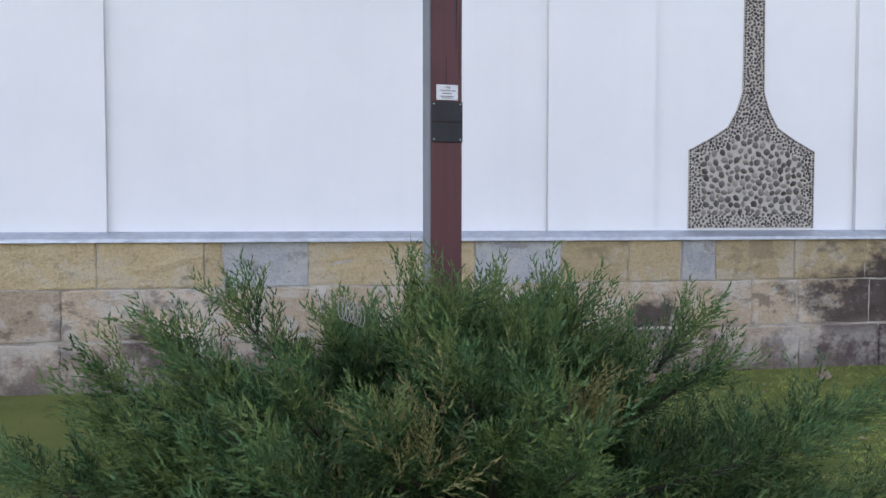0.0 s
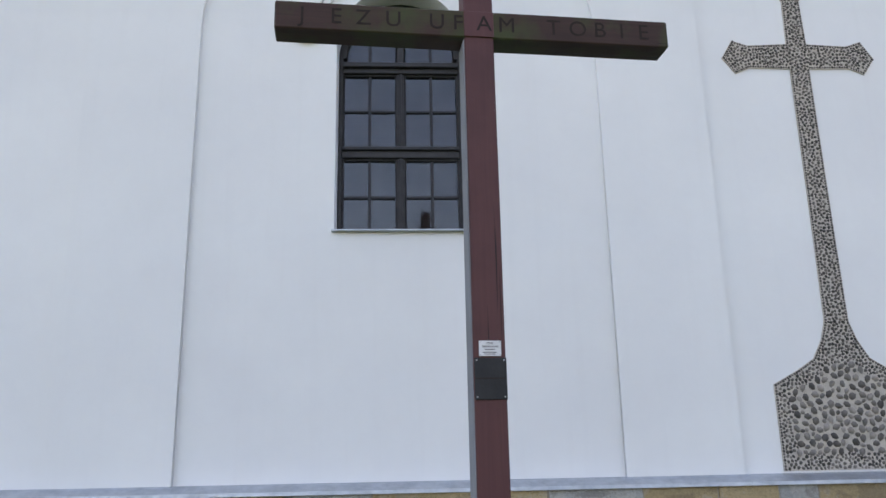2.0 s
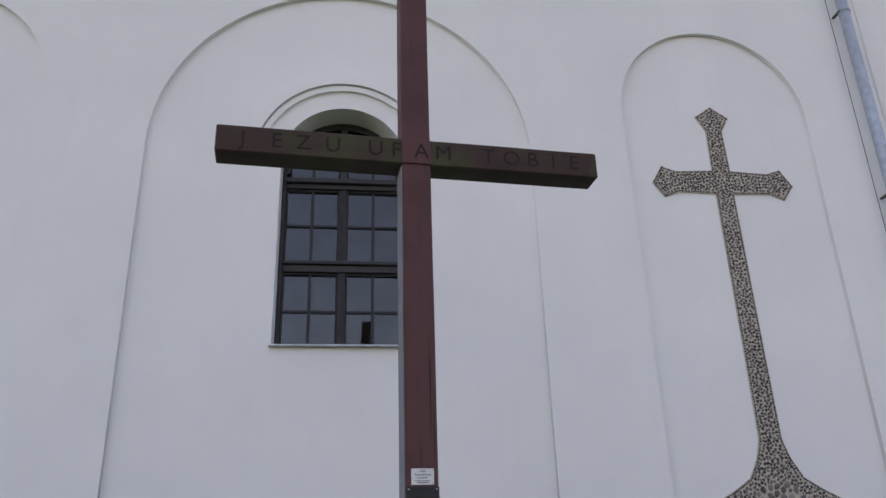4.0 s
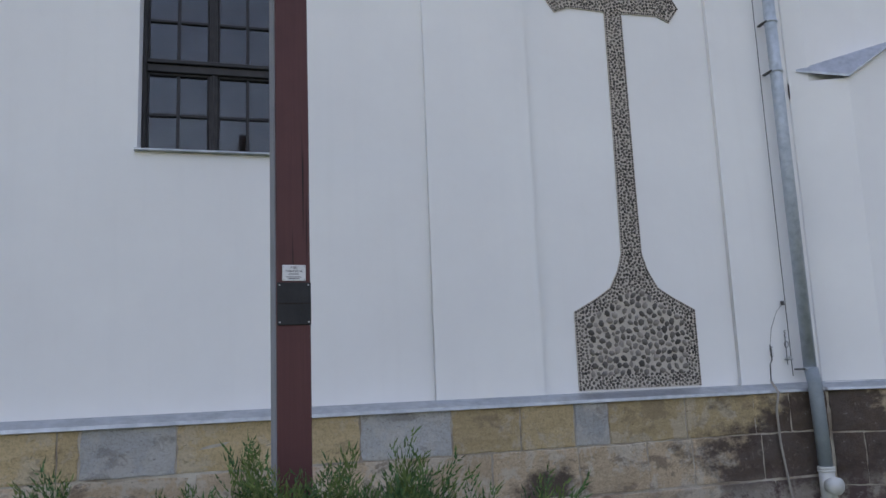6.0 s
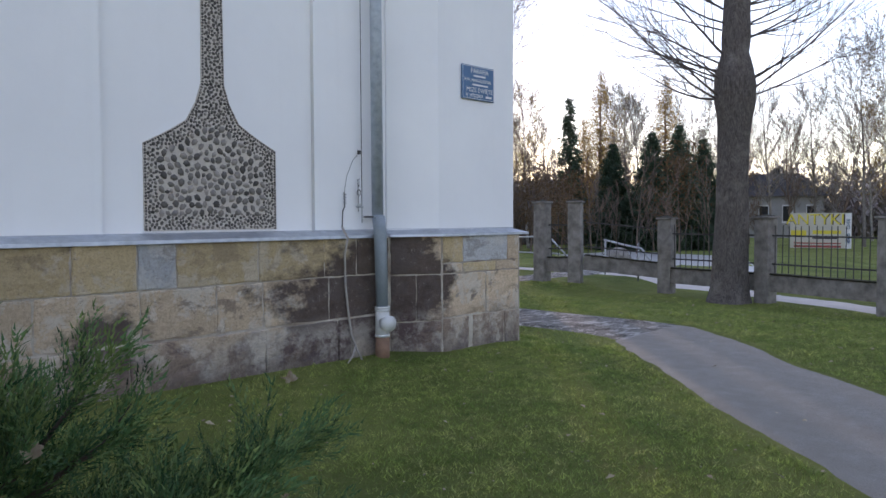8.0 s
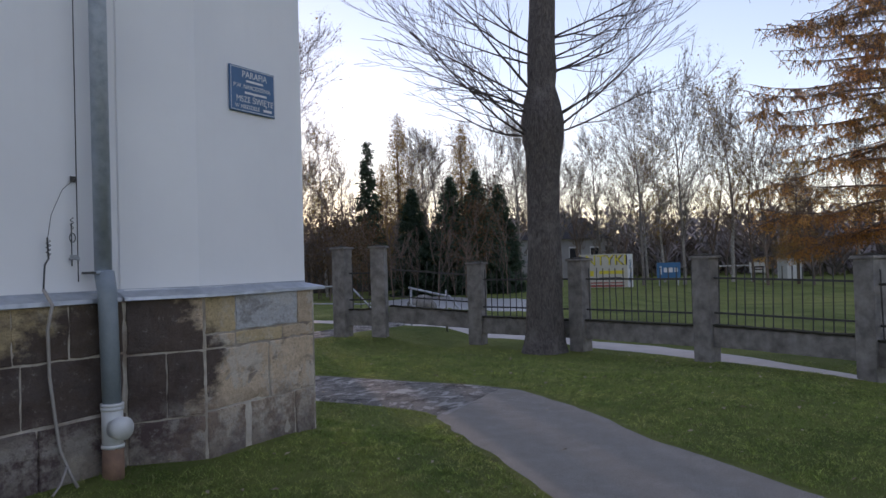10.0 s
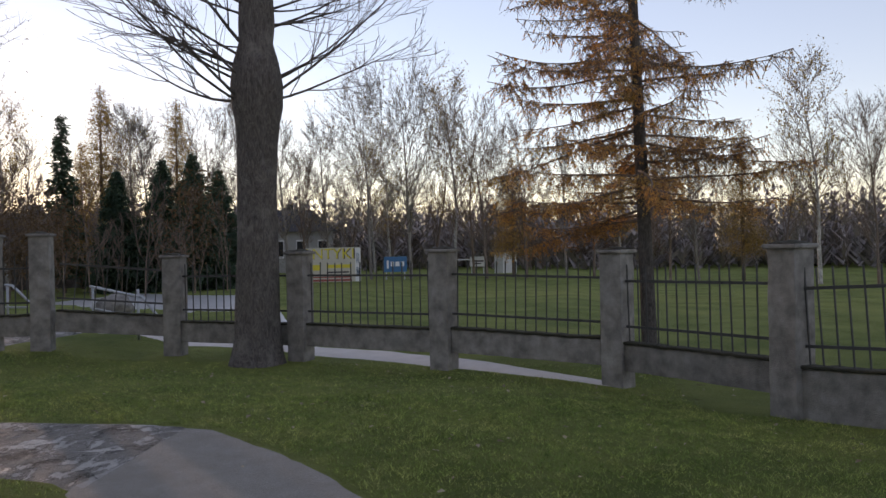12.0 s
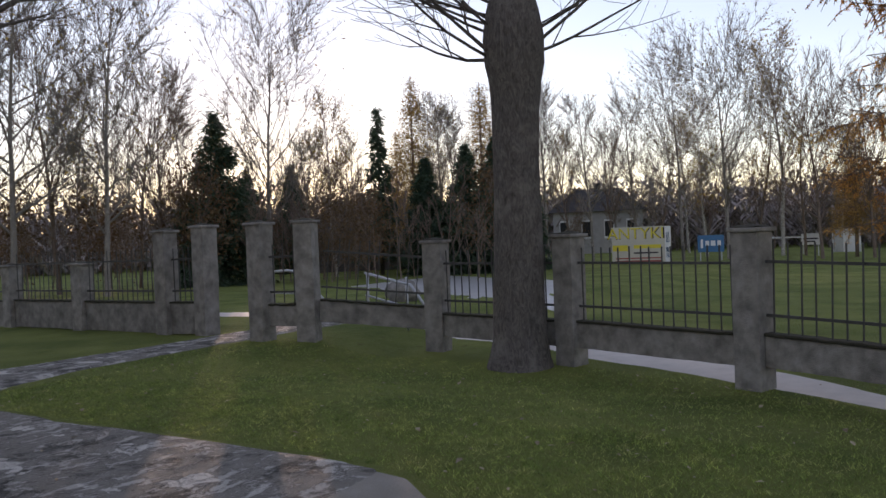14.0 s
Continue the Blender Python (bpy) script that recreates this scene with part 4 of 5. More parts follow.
part("spring", tube("spring", [(0.014 * math.sin(i * 1.3), -0.07 + 0.014 * math.cos(i * 1.3), 1.68 + i * 0.006) for i in range(18)], 0.003, "iron", 5), None, earth)
part("thin_wire", tube("thin_wire", [(0.0, -0.06, 1.78), (0.02, -0.075, 1.95), (0.1, -0.08, 2.12), (0.2, -0.07, 2.2)], 0.0022, "iron", 5), None, earth)
part("cable", tube("cable", [(-0.06, -0.1, 1.46), (-0.055, -0.18, 1.36), (-0.06, -0.135, 1.2), (-0.05, -0.13, 0.9), (-0.02, -0.14, 0.6), (0.0, -0.15, 0.42), (0.03, -0.2, 0.27), (0.06, -0.24, 0.17)], 0.011, "cable", 8), None, earth)
part("frayed_end", tube("frayed_end", [(0.02, -0.19, 0.31), (-0.06, -0.24, 0.22), (-0.14, -0.27, 0.17)], 0.008, "cable", 6), None, earth)
part("anchor", box(0.18, 0.22, -0.055, -0.05, 2.18, 2.22), "iron", earth)

# ---------------------------------------------------------------- concrete fence
POSTS = [(4.7, -10.9, 1.8), (6.7, -9.4, 1.8), (8.65, -7.9, 1.8), (10.62, -6.36, 1.8), (12.5, -4.76, 1.8), (13.5, -2.35, 1.8), (14.3, 0.1, 1.8), (14.85, 2.55, 1.78), (14.0, 4.45, 1.98), (13.8, 5.27, 1.98),
         (14.0, 6.82, 1.98), (13.98, 7.84, 1.95), (14.0, 10.42, 1.4), (14.0, 12.95, 1.4), (14.0, 15.5, 1.4), (14.0, 18.0, 1.4)]


def fence_post(x, y, h, turn):
    z = gz(x, y) - 0.02
    ob = thing("fence_post", "rough grey concrete fence post with a flat mossy cap" if h < 1.9 else "tall grey concrete gate post with a flat cap", "fence post", (x, y, z), turn, "concrete fence posts")
    w = 0.155
    bm = box(-w, w, -w, w, -0.2, h - 0.08, 0.012)
    for i in range(1, 6):
        bmesh.ops.bisect_plane(bm, geom=bm.verts[:] + bm.edges[:] + bm.faces[:], plane_co=(0, 0, h * i / 6), plane_no=(0, 0, 1))
    for v in bm.verts:
        v.co += Vector((noise.noise(v.co * 3 + Vector((x, y, 0))), noise.noise(v.co * 3 + Vector((y, x, 4))), 0)) * 0.012
    part("shaft", bm, "concrete", ob)
    bm = box(-w - 0.035, w + 0.035, -w - 0.035, w + 0.035, h - 0.08, h - 0.035, 0.012)
    part("cap", bm, "concrete", ob)
    bm = bmesh.new()
    top = [bm.verts.new((sx * (w + 0.02), sy * (w + 0.02), h - 0.036)) for sx, sy in ((-1, -1), (1, -1), (1, 1), (-1, 1))]
    tip = bm.verts.new((0, 0, h + 0.005))
    for i in range(4):
        bm.faces.new((top[i], top[(i + 1) % 4], tip))
    bm.faces.new(top[::-1])
    bmesh.ops.subdivide_edges(bm, edges=bm.edges[:], cuts=3, use_grid_fill=True)
    for v in bm.verts:
        v.co.z += 0.02 * max(0, noise.noise(v.co * 14 + Vector((x, 0, 0))))
    part("moss", bm, "moss", ob, "dark moss on the cap", True)
    return ob


def fence_panel(a, b, high):
    """A concrete beam between two posts with an iron rail of upright bars on it."""
    (x0, y0, h0), (x1, y1, h1) = a, b
    p, q = Vector((x0, y0, 0)), Vector((x1, y1, 0))
    d = (q - p).normalized()
    L = (q - p).length - 0.31
    z = (gz(x0, y0) + gz(x1, y1)) / 2
    ob = thing("iron_fence", "iron bar fence on a weathered concrete beam", "fence", (*(p + d * 0.155).to_2d(), z), math.degrees(math.atan2(d.y, d.x)), "iron fence lengths")
    s = math.atan2(gz(x1, y1) - gz(x0, y0), L + 0.31)
    low = 0.24 if high else 0.02
    bm = box(0.0, L, -0.06, 0.06, low, 0.57, 0.01)
    bmesh.ops.subdivide_edges(bm, edges=[e for e in bm.edges if abs(e.verts[0].co.x - e.verts[1].co.x) > L * 0.8], cuts=14)
    for v in bm.verts:
        v.co.z += 0.012 * noise.noise((v.co.x * 4 + x0, y0, 2))
    part("beam", bm, "concrete", ob)
    bm = box(-0.0, L, -0.085, 0.085, 0.572, 0.605, 0.008)
    bmesh.ops.subdivide_edges(bm, edges=[e for e in bm.edges if abs(e.verts[0].co.x - e.verts[1].co.x) > L * 0.8], cuts=20)
    for v in bm.verts:
        v.co.z += 0.014 * noise.noise((v.co.x * 9 + x0, y0, 5))
    part("ledge", bm, "moss", ob, "dark mossy concrete ledge")
    for z0 in (0.79, 1.36):
        part("rail", box(-0.02, L + 0.02, -0.006, 0.006, z0 - 0.016, z0 + 0.016), "iron", ob)
    n = max(2, round(L / 0.155))
    stick = mesh_of(box(-0.007, 0.007, -0.007, 0.007, 0.6, 1.56), "bar", "iron")
    for i in range(n):
        o = part("bar", stick, None, ob)
        o.location = (L * (i + 0.5) / n, 0.0, random.uniform(-0.01, 0.01))
        o.rotation_euler = (random.uniform(-0.012, 0.012), random.uniform(-0.01, 0.01), 0)
    ob.rotation_euler.y = -s
    return ob


for i, (x, y, h) in enumerate(POSTS):
    a = POSTS[max(0, i - 1)]
    b = POSTS[min(len(POSTS) - 1, i + 1)]
    fence_post(x, y, h, math.degrees(math.atan2(b[1] - a[1], b[0] - a[0])))
for i in range(len(POSTS) - 1):
    if i != 9:
        fence_panel(POSTS[i], POSTS[i + 1], 2 < i < 9)

# steel pipe rails outside the gate
for x0, y0, x1, y1, hh in ((15.6, 3.0, 16.6, 5.3, 0.95), (16.8, 6.4, 17.2, 9.0, 0.95)):
    rail = thing("pipe_rail", "bent galvanised pipe handrail outside the gate", "handrail", (0, 0, 0))
    g0, g1 = gz(x0, y0), gz(x1, y1)
    part("top_rail", tube("top_rail", [(x0, y0, g0 + 0.25), (x0 + 0.35 * (x1 - x0), y0 + 0.35 * (y1 - y0), g0 + hh), (x0 + 0.5 * (x1 - x0), y0 + 0.5 * (y1 - y0), g0 + hh + 0.03), (x1, y1, g1 + hh - 0.02)], 0.027, "steel", 8), None, rail)
    part("mid_rail", tube("mid_rail", [(x0 + 0.2 * (x1 - x0), y0 + 0.2 * (y1 - y0), g0 + 0.5), (x1, y1, g1 + 0.5)], 0.02, "steel", 8), None, rail)
    for t in (0.4, 0.97):
        x, y = x0 + (x1 - x0) * t, y0 + (y1 - y0) * t
        part("leg", tube("leg", [(x, y, gz(x, y) - 0.1), (x, y, gz(x, y) + hh)], 0.025, "steel", 8), None, rail)


# ---------------------------------------------------------------- juniper bush round the foot of the cross
def spray_library(seed, count=5):
    """Feathery juniper shoots: an axis with side shoots of small scale leaves, in metres, growing along +z."""
    out = []
    for s in range(count):
        r = random.Random(seed + s)
        vs, fs = [], []

        def leaf(p, d, ln, wd):
            side = d.cross(Vector((r.uniform(-1, 1), r.uniform(-1, 1), r.uniform(-1, 1)))).normalized() * wd
            b = len(vs)
            for q in (p - side * 0.5, p + side * 0.5, p + d * ln):
                vs.append(q[:])
            fs.append((b, b + 1, b + 2))

        L = r.uniform(0.17, 0.27)
        n = 14
        bend = Vector((r.uniform(-0.06, 0.06), r.uniform(-0.06, 0.06), 0))
        for i in range(n):
            t = i / n
            p = Vector((0, 0, L * t)) + bend * t * t
            a = r.uniform(0, 6.28)
            out_d = Vector((math.cos(a) * 0.6, math.sin(a) * 0.6, 1.0)).normalized()
            tw = L * 0.4 * (1 - t) ** 0.7 + 0.02
            k = max(3, int(tw / 0.0155))
            for j in range(k):
                q = p + out_d * (tw * j / k)
                d = (out_d * 1.4 + Vector((r.uniform(-0.6, 0.6), r.uniform(-0.6, 0.6), r.uniform(0, 0.5)))).normalized()
                leaf(q, d, r.uniform(0.018, 0.03), 0.0075)
        out.append((np.array(vs), np.array(fs)))
    return out


def scatter(lib, places, rng):
    """Joins copies of library shoots at (point, direction, size)."""
    V, F, off = [], [], 0
    for p, d, s in places:
        v, f = lib[rng.randrange(len(lib))]
        m = np.array((d.to_track_quat("Z", "Y").to_matrix() @ Matrix.Rotation(rng.uniform(0, 6.28), 3, "Z")))
        V.append(v @ m.T * s + np.array(p))
        F.append(f + off)
        off += len(v)
    return np.concatenate(V), np.concatenate(F)


def tri_mesh(name, V, F, mat):
    me = bpy.data.meshes.new(name)
    me.vertices.add(len(V))
    me.vertices.foreach_set("co", np.asarray(V, np.float32).ravel())
    me.loops.add(len(F) * 3)
    me.loops.foreach_set("vertex_index", np.asarray(F, np.int32).ravel())
    me.polygons.add(len(F))
    me.polygons.foreach_set("loop_start", np.arange(0, len(F) * 3, 3, dtype=np.int32))
    me.update(calc_edges=True)
    me.materials.append(M[mat])
    return me


bush = thing("juniper_bush", "large spreading green juniper bush with some brown dry shoots", "bush", (0, 0, 0))
rr = random.Random(12)
lib, centre = spray_library(3), Vector((-1.45, -3.4, 0.1))
wood_v, wood_f, green, dry, tips = [], [], [], [], []
for i in range(213):
    az = rr.uniform(0, 2 * math.pi) if i < 185 else rr.uniform(2.75, 4.2)
    low = i % 3
    if i >= 185:                                  # a low skirt on the side away from the pier
        lift, reach = rr.uniform(0.12, 0.35), rr.uniform(1.65, 2.1)
    elif low == 0:
        lift, reach = rr.uniform(0.3, 0.6), rr.uniform(1.35, 1.8)
    elif low == 1:
        lift, reach = rr.uniform(0.55, 0.95), rr.uniform(1.35, 1.65)
    else:
        lift, reach = rr.uniform(0.9, 1.45), rr.uniform(1.0, 1.22)
    if math.sin(az) > 0.2:
        reach *= 0.85
    d = Vector((math.cos(az) * math.cos(lift), math.sin(az) * math.cos(lift), math.sin(lift)))
    path, p, n = [], centre + Vector((rr.uniform(-0.2, 0.2), rr.uniform(-0.2, 0.2), 0)), 10
    for j in range(n):
        path.append(p.copy())
        d = (d + Vector((rr.uniform(-0.08, 0.08), rr.uniform(-0.08, 0.08), 0.05 if j > 6 else -0.05))).normalized()
        p = p + d * reach / n
        p.z = max(p.z, gz(p.x, p.y) + 0.1)
    tube_data(path, [0.016 * (1 - j / n) + 0.003 for j in range(n)], 4, wood_v, wood_f)
    isdry = rr.random() < 0.03
    for j in range(2, n):
        # side arms that carry fans of shoots
        for _ in range(3):
            t = rr.random()
            q = path[j - 1].lerp(path[j], t)
            sd = (d * 0.9 + Vector((rr.uniform(-1, 1), rr.uniform(-1, 1), rr.uniform(-0.15, 0.55)))).normalized()
            ln = rr.uniform(0.05, 0.2) * (0.6 + 0.4 * (1 - j / n))
            brown = (isdry and j > 4) or rr.random() < 0.015
            tube_data([q, q + sd * ln], [0.004, 0.002], 3, wood_v, wood_f, cap=False)
            for m in range(3):
                c = q + sd * ln * (m + 0.4) / 3
                dd = (sd + Vector((rr.uniform(-0.4, 0.4), rr.uniform(-0.4, 0.4), rr.uniform(-0.05, 0.45)))).normalized()
                if c.z > gz(c.x, c.y) + 0.06 and abs(c.x + 1.43) + abs(c.y + 3.12) > 0.12:
                    (dry if brown else tips if j > 5 and m == 2 and dd.z > 0.1 else green).append((c, dd, rr.uniform(0.7, 1.15)))
    for _ in range(6):
        q = path[-1] + Vector((rr.gauss(0, 0.025), rr.gauss(0, 0.025), rr.gauss(0, 0.02)))
        (dry if isdry else tips).append((q, (d + Vector((rr.uniform(-0.35, 0.35), rr.uniform(-0.35, 0.35), rr.uniform(0, 0.45)))).normalized(), rr.uniform(0.8, 1.3)))
for i in range(20):
    q = Vector((-1.74 + rr.gauss(0, 0.05), -4.42 + rr.gauss(0, 0.06), 0.86 + rr.gauss(0, 0.05)))
    dry.append((q, Vector((rr.uniform(-0.6, 0.6), rr.uniform(-0.7, 0.1), rr.uniform(0.4, 1.2))).normalized(), rr.uniform(0.7, 1.05)))
part("stem", raw_mesh("stem", wood_v, wood_f, "juniper_wood", True), None, bush, "brown woody stems")
tagged(part("foliage", tri_mesh("foliage", *scatter(lib, green, rr), "juniper"), None, bush), kind="stuff")
tagged(part("young_foliage", tri_mesh("young_foliage", *scatter(lib, tips, rr), "juniper_tip"), None, bush, "fresh light green shoot tips"), kind="stuff")
tagged(part("dry_foliage", tri_mesh("dry_foliage", *scatter(lib, dry, rr), "juniper_dry"), None, bush, "brown dry juniper shoots"), kind="stuff")


# ---------------------------------------------------------------- grass and fallen leaves
def in_strip(x, y, strip, pad=0.0):
    ring = list(strip[0]) + list(reversed(strip[1]))
    c = False
    for (x0, y0), (x1, y1) in zip(ring, ring[1:] + ring[:1]):
        if (y0 > y) != (y1 > y) and x < (x1 - x0) * (y - y0) / (y1 - y0) + x0:
            c = not c
    return c


def lawn(x, y):
    if y > -0.14 and x < 5.75 or y > -0.45 and 4.0 < x < 5.75:
        return False
    return not any(in_strip(x, y, s) for s in (PATH_NEW, PATH_OLD, PATH_GATE, PAVEMENT))


nb = np.random.default_rng(7)
V, F, n = [], [], 0
for x0, x1, y0, y1, dens in ((-3.5, 1.5, -5.5, -0.1, 1600), (1.5, 6.2, -4.5, -0.1, 3600), (0.0, 3.4, -7.0, -4.5, 1800), (3.4, 6.0, -7.5, -4.0, 1800), (5.4, 7.6, -1.4, 4.0, 1700), (6.0, 10.5, -6.5, -1.0, 3000), (8.8, 10.5, -1.0, 5.0, 2600), (10.5, 14.0, -5.5, 5.4, 1100), (7.5, 11, -8, -6.5, 1200)):
    for x, y in nb.uniform((x0, y0), (x1, y1), (int(dens * (x1 - x0) * (y1 - y0)), 2)):
        if not lawn(x, y) or x < 5.8 and nb.random() > (-0.1 - y) / 0.35 + 0.15:
            continue
        tuft = max(0.35, 0.85 + 0.5 * noise.noise((x * 2.1, y * 2.1, 1)) + 0.7 * noise.noise((x * 9, y * 9, 4)))
        h, a, lean = nb.uniform(0.014, 0.042) * tuft, nb.uniform(0, 6.283), nb.uniform(0.4, 1.7)
        z, c, s = gz(x, y) - 0.003, math.cos(a), math.sin(a)
        b = nb.uniform(0, 6.283)
        wd = nb.uniform(0.0022, 0.0046)
        V += [(x - s * wd, y + c * wd, z), (x + s * wd, y - c * wd, z), (x + math.cos(b) * h * lean, y + math.sin(b) * h * lean, z + h)]
        F.append((n, n + 1, n + 2))
        n += 3
tagged(new("grass", tri_mesh("grass", V, F, "blade")), "short mown green grass blades with yellowish patches", "grass", kind="stuff")

V, F = [], []
for i in range(1000):
    x, y = nb.uniform((-1.0, -6.5), (13.8, 5.0))
    if not lawn(x, y) and nb.random() > 0.25:
        continue
    if y > -0.2 and x < 5.8:
        continue
    s, a = nb.uniform(0.009, 0.02) if nb.random() < 0.7 else nb.uniform(0.02, 0.04), nb.uniform(0, 6.283)
    z = gz(x, y) + nb.uniform(0.012, 0.028)
    k = len(V)
    t1, t2 = nb.uniform(-0.35, 0.35, 2)
    for u, v, w in ((-1, 0, 0.0), (-0.2, -0.62, 0.2), (1, 0, 0.1), (-0.2, 0.62, 0.3)):
        px, py = u * math.cos(a) - v * math.sin(a), u * math.sin(a) + v * math.cos(a)
        V.append((x + s * px, y + s * py, z + s * (w + t1 * u + t2 * v)))
    F += [(k, k + 1, k + 2), (k, k + 2, k + 3)]
tagged(new("fallen_leaves", tri_mesh("fallen_leaves", V, F, "dead_leaf")), "scattered pale brown fallen leaves on the lawn", "leaves", kind="stuff")
for nm, x, y, z, s in (("dry_leaf", -0.82, -3.92, 0.97, 0.024), ("dry_leaf", 2.42, -0.42, 0.17, 0.06)):
    bm = bmesh.new()
    bmesh.ops.create_grid(bm, x_segments=6, y_segments=6, size=s)
    for v in bm.verts:
        q = v.co.copy()
        f = 0.55 + 0.45 * abs(math.cos(2.5 * math.atan2(q.y, q.x)))
        v.co = Vector((q.x * f, q.y * f, 0.5 * s * math.sin(q.x / s * 2.2) + 0.4 * s * noise.noise(q * 25)))
    bmesh.ops.transform(bm, matrix=Matrix.Translation((x, y, z)) @ Matrix.Rotation(0.6, 4, "X"), verts=bm.verts)
    solid(nm, bm, "dead_leaf", "large curled tan dead leaf", "leaf")


# ---------------------------------------------------------------- trees
def grow(seed, height, spread=0.45, first=0.3, levels=2, trunk=None, twigs=7, upright=0.35, droop=0.0, thin=2.8, fine=14, rounded=False):
    """A bare tree as tubes: trunk, limbs, branches and twigs. Returns lists and the twig ends."""
    r = random.Random(seed)
    tv, tf, vs, fs, ends = [], [], [], [], []
    trunk = trunk or height * 0.0105

    def limb(p, d, length, rad, level):
        n = (10, 7, 4, 3)[level]
        path, rads = [p.copy()], [rad]
        q, dd = p.copy(), d.copy()
        wob = (0.06, 0.14, 0.2, 0.25)[level]
        for i in range(1, n + 1):
            up = upright if level else 0.0
            dd = (dd + Vector((r.uniform(-wob, wob), r.uniform(-wob, wob), r.uniform(-wob, wob) * 0.5 + up * 0.16 - droop * level * 0.05))).normalized()
            q = q + dd * length / n
            path.append(q.copy())
            rads.append(max(rad * (1 - 0.88 * i / n), 0.0035 * thin))
        tube_data(path, rads, (8, 4, 3, 3)[level], vs if level else tv, fs if level else tf, cap=False)
        if level >= levels:
            ends.append((path[-1], dd))
            for i in range(fine):                       # fine twigs, each a sliver
                q = path[r.randrange(1, n + 1)]
                e = (dd * 0.9 + Vector((r.uniform(-0.8, 0.8), r.uniform(-0.8, 0.8), r.uniform(-0.3, 0.75)))).normalized() * r.uniform(0.25, 0.95) * height / 12
                s = e.cross(Vector((r.uniform(-1, 1), r.uniform(-1, 1), r.uniform(-1, 1)))).normalized() * 0.0032 * thin
                b = len(vs)
                vs.extend(((q - s)[:], (q + s)[:], (q + e)[:]))
                fs.append((b, b + 1, b + 2))
            return
        kids = (int(height * 2.2), twigs, twigs - 1, 0)[level]
        for i in range(kids):
            t = first + (0.98 - first) * (i + r.random()) / kids if level == 0 else 0.2 + 0.8 * (i + r.random()) / kids
            j = min(n - 1, int(t * n))
            c = path[j].lerp(path[j + 1], t * n - j)
            base = (path[j + 1] - path[j]).normalized()
            az = r.uniform(0, 6.28) if level == 0 else r.uniform(0, 6.28)
            side = base.cross(Vector((math.cos(az), math.sin(az), 0.3))).normalized()
            open_ = r.uniform(0.55, 1.05) if level == 0 else r.uniform(0.4, 0.9)
            nd = (base * math.cos(open_) + side * math.sin(open_)).normalized()
            if level == 0:
                u = max(0.0, (t - first) / (1 - first))
                ln = height * spread * ((0.45 + 0.62 * math.sin(math.pi * min(1, u * 0.8 + 0.12))) if rounded else (1.0 - 0.72 * u)) * r.uniform(0.7, 1.1)
            else:
                ln = length * (0.52 if level == 1 else 0.45) * (1.15 - 0.6 * t) * r.uniform(0.7, 1.15)
            limb(c, nd, ln, max(rads[j] * (0.5 if level == 0 else 0.6), 0.004 * thin), level + 1)

    limb(Vector((0, 0, -0.2)), Vector((r.uniform(-0.04, 0.04), r.uniform(-0.04, 0.04), 1)), height, trunk, 0)
    return (tv, tf), (vs, fs), ends


def leaf_bits(points, seed, count, size, spread):
    r = np.random.default_rng(seed)
    P = np.array([p[:] for p, _ in points])
    c = P[r.integers(0, len(P), count)] + r.normal(0, spread, (count, 3))
    a, b = r.normal(0, size, (count, 3)), r.normal(0, size, (count, 3))
    V = np.stack([c - a, c + b, c + a * 0.9 - b * 0.3], 1).reshape(-1, 3)
    return V, np.arange(len(V)).reshape(-1, 3)


def conifer(seed, height, radius, mat, bark_mat, full=1.0, hang=0.25, bare=0.1, needle=0.05, loose=0.1):
    """A far conifer: trunk, tiers of limbs and needle sprays."""
    r = random.Random(seed)
    vs, fs = [], []
    tube_data([(0, 0, -0.2), (0, 0, height * 0.5), (0, 0, height)], [height * 0.013, height * 0.008, 0.01], 6, vs, fs)
    V, F = [], []
    tiers = int(height * 9)
    for i in range(tiers):
        t = (i + r.random()) / tiers
        if t < bare:
            continue
        z = height * t
        reach = radius * (1 - t) ** 0.85 * r.uniform(0.7, 1.1) + 0.12
        for k in range(r.randint(2, 3)):
            az = r.uniform(0, 6.28)
            d = Vector((math.cos(az), math.sin(az), 0))
            path = [Vector((0, 0, z)), d * reach * 0.5 + Vector((0, 0, z - hang * reach * 0.25)), d * reach + Vector((0, 0, z - hang * reach * 0.4))]
            tube_data(path, [0.02, 0.012, 0.005], 3, vs, fs, cap=False)
            for _ in range(int(full * reach * 24) + 4):
                u = r.random() ** 0.7
                p = path[0].lerp(path[2], u) + Vector((r.gauss(0, loose), r.gauss(0, loose), -hang * reach * 0.1 * math.sin(u * 3.14) + r.gauss(-0.5, 1.0) * loose))
                e = Vector((d.x * 0.6 + r.uniform(-0.9, 0.9), d.y * 0.6 + r.uniform(-0.9, 0.9), r.uniform(-0.7, 0.15))).normalized() * r.uniform(1.5, 4.0) * needle
                s = e.cross(Vector((r.uniform(-1, 1), r.uniform(-1, 1), 1))).normalized() * needle * 0.55
                b = len(V)
                V += [(p - s)[:], (p + s)[:], (p + e)[:]]
                F.append((b, b + 1, b + 2))
    return (vs, fs), (V, F)


def bare_tree(name, label, seed, height, mat, leaves=0, leaf_mat="birch_leaf", **kw):
    ob = thing(name, label, "tree")
    stem, boughs, ends = grow(seed, height, **kw)
    part("trunk", raw_mesh("trunk", *stem, mat, True), None, ob)
    tagged(part("bough", raw_mesh("bough", *boughs, mat if mat != "bark_birch" else "bark_brown", True), None, ob), kind="stuff")
    if leaves:
        tagged(part("leafage", tri_mesh("leafage", *leaf_bits(ends, seed, leaves, 0.04, 0.4), leaf_mat), None, ob), kind="stuff")
    return ob


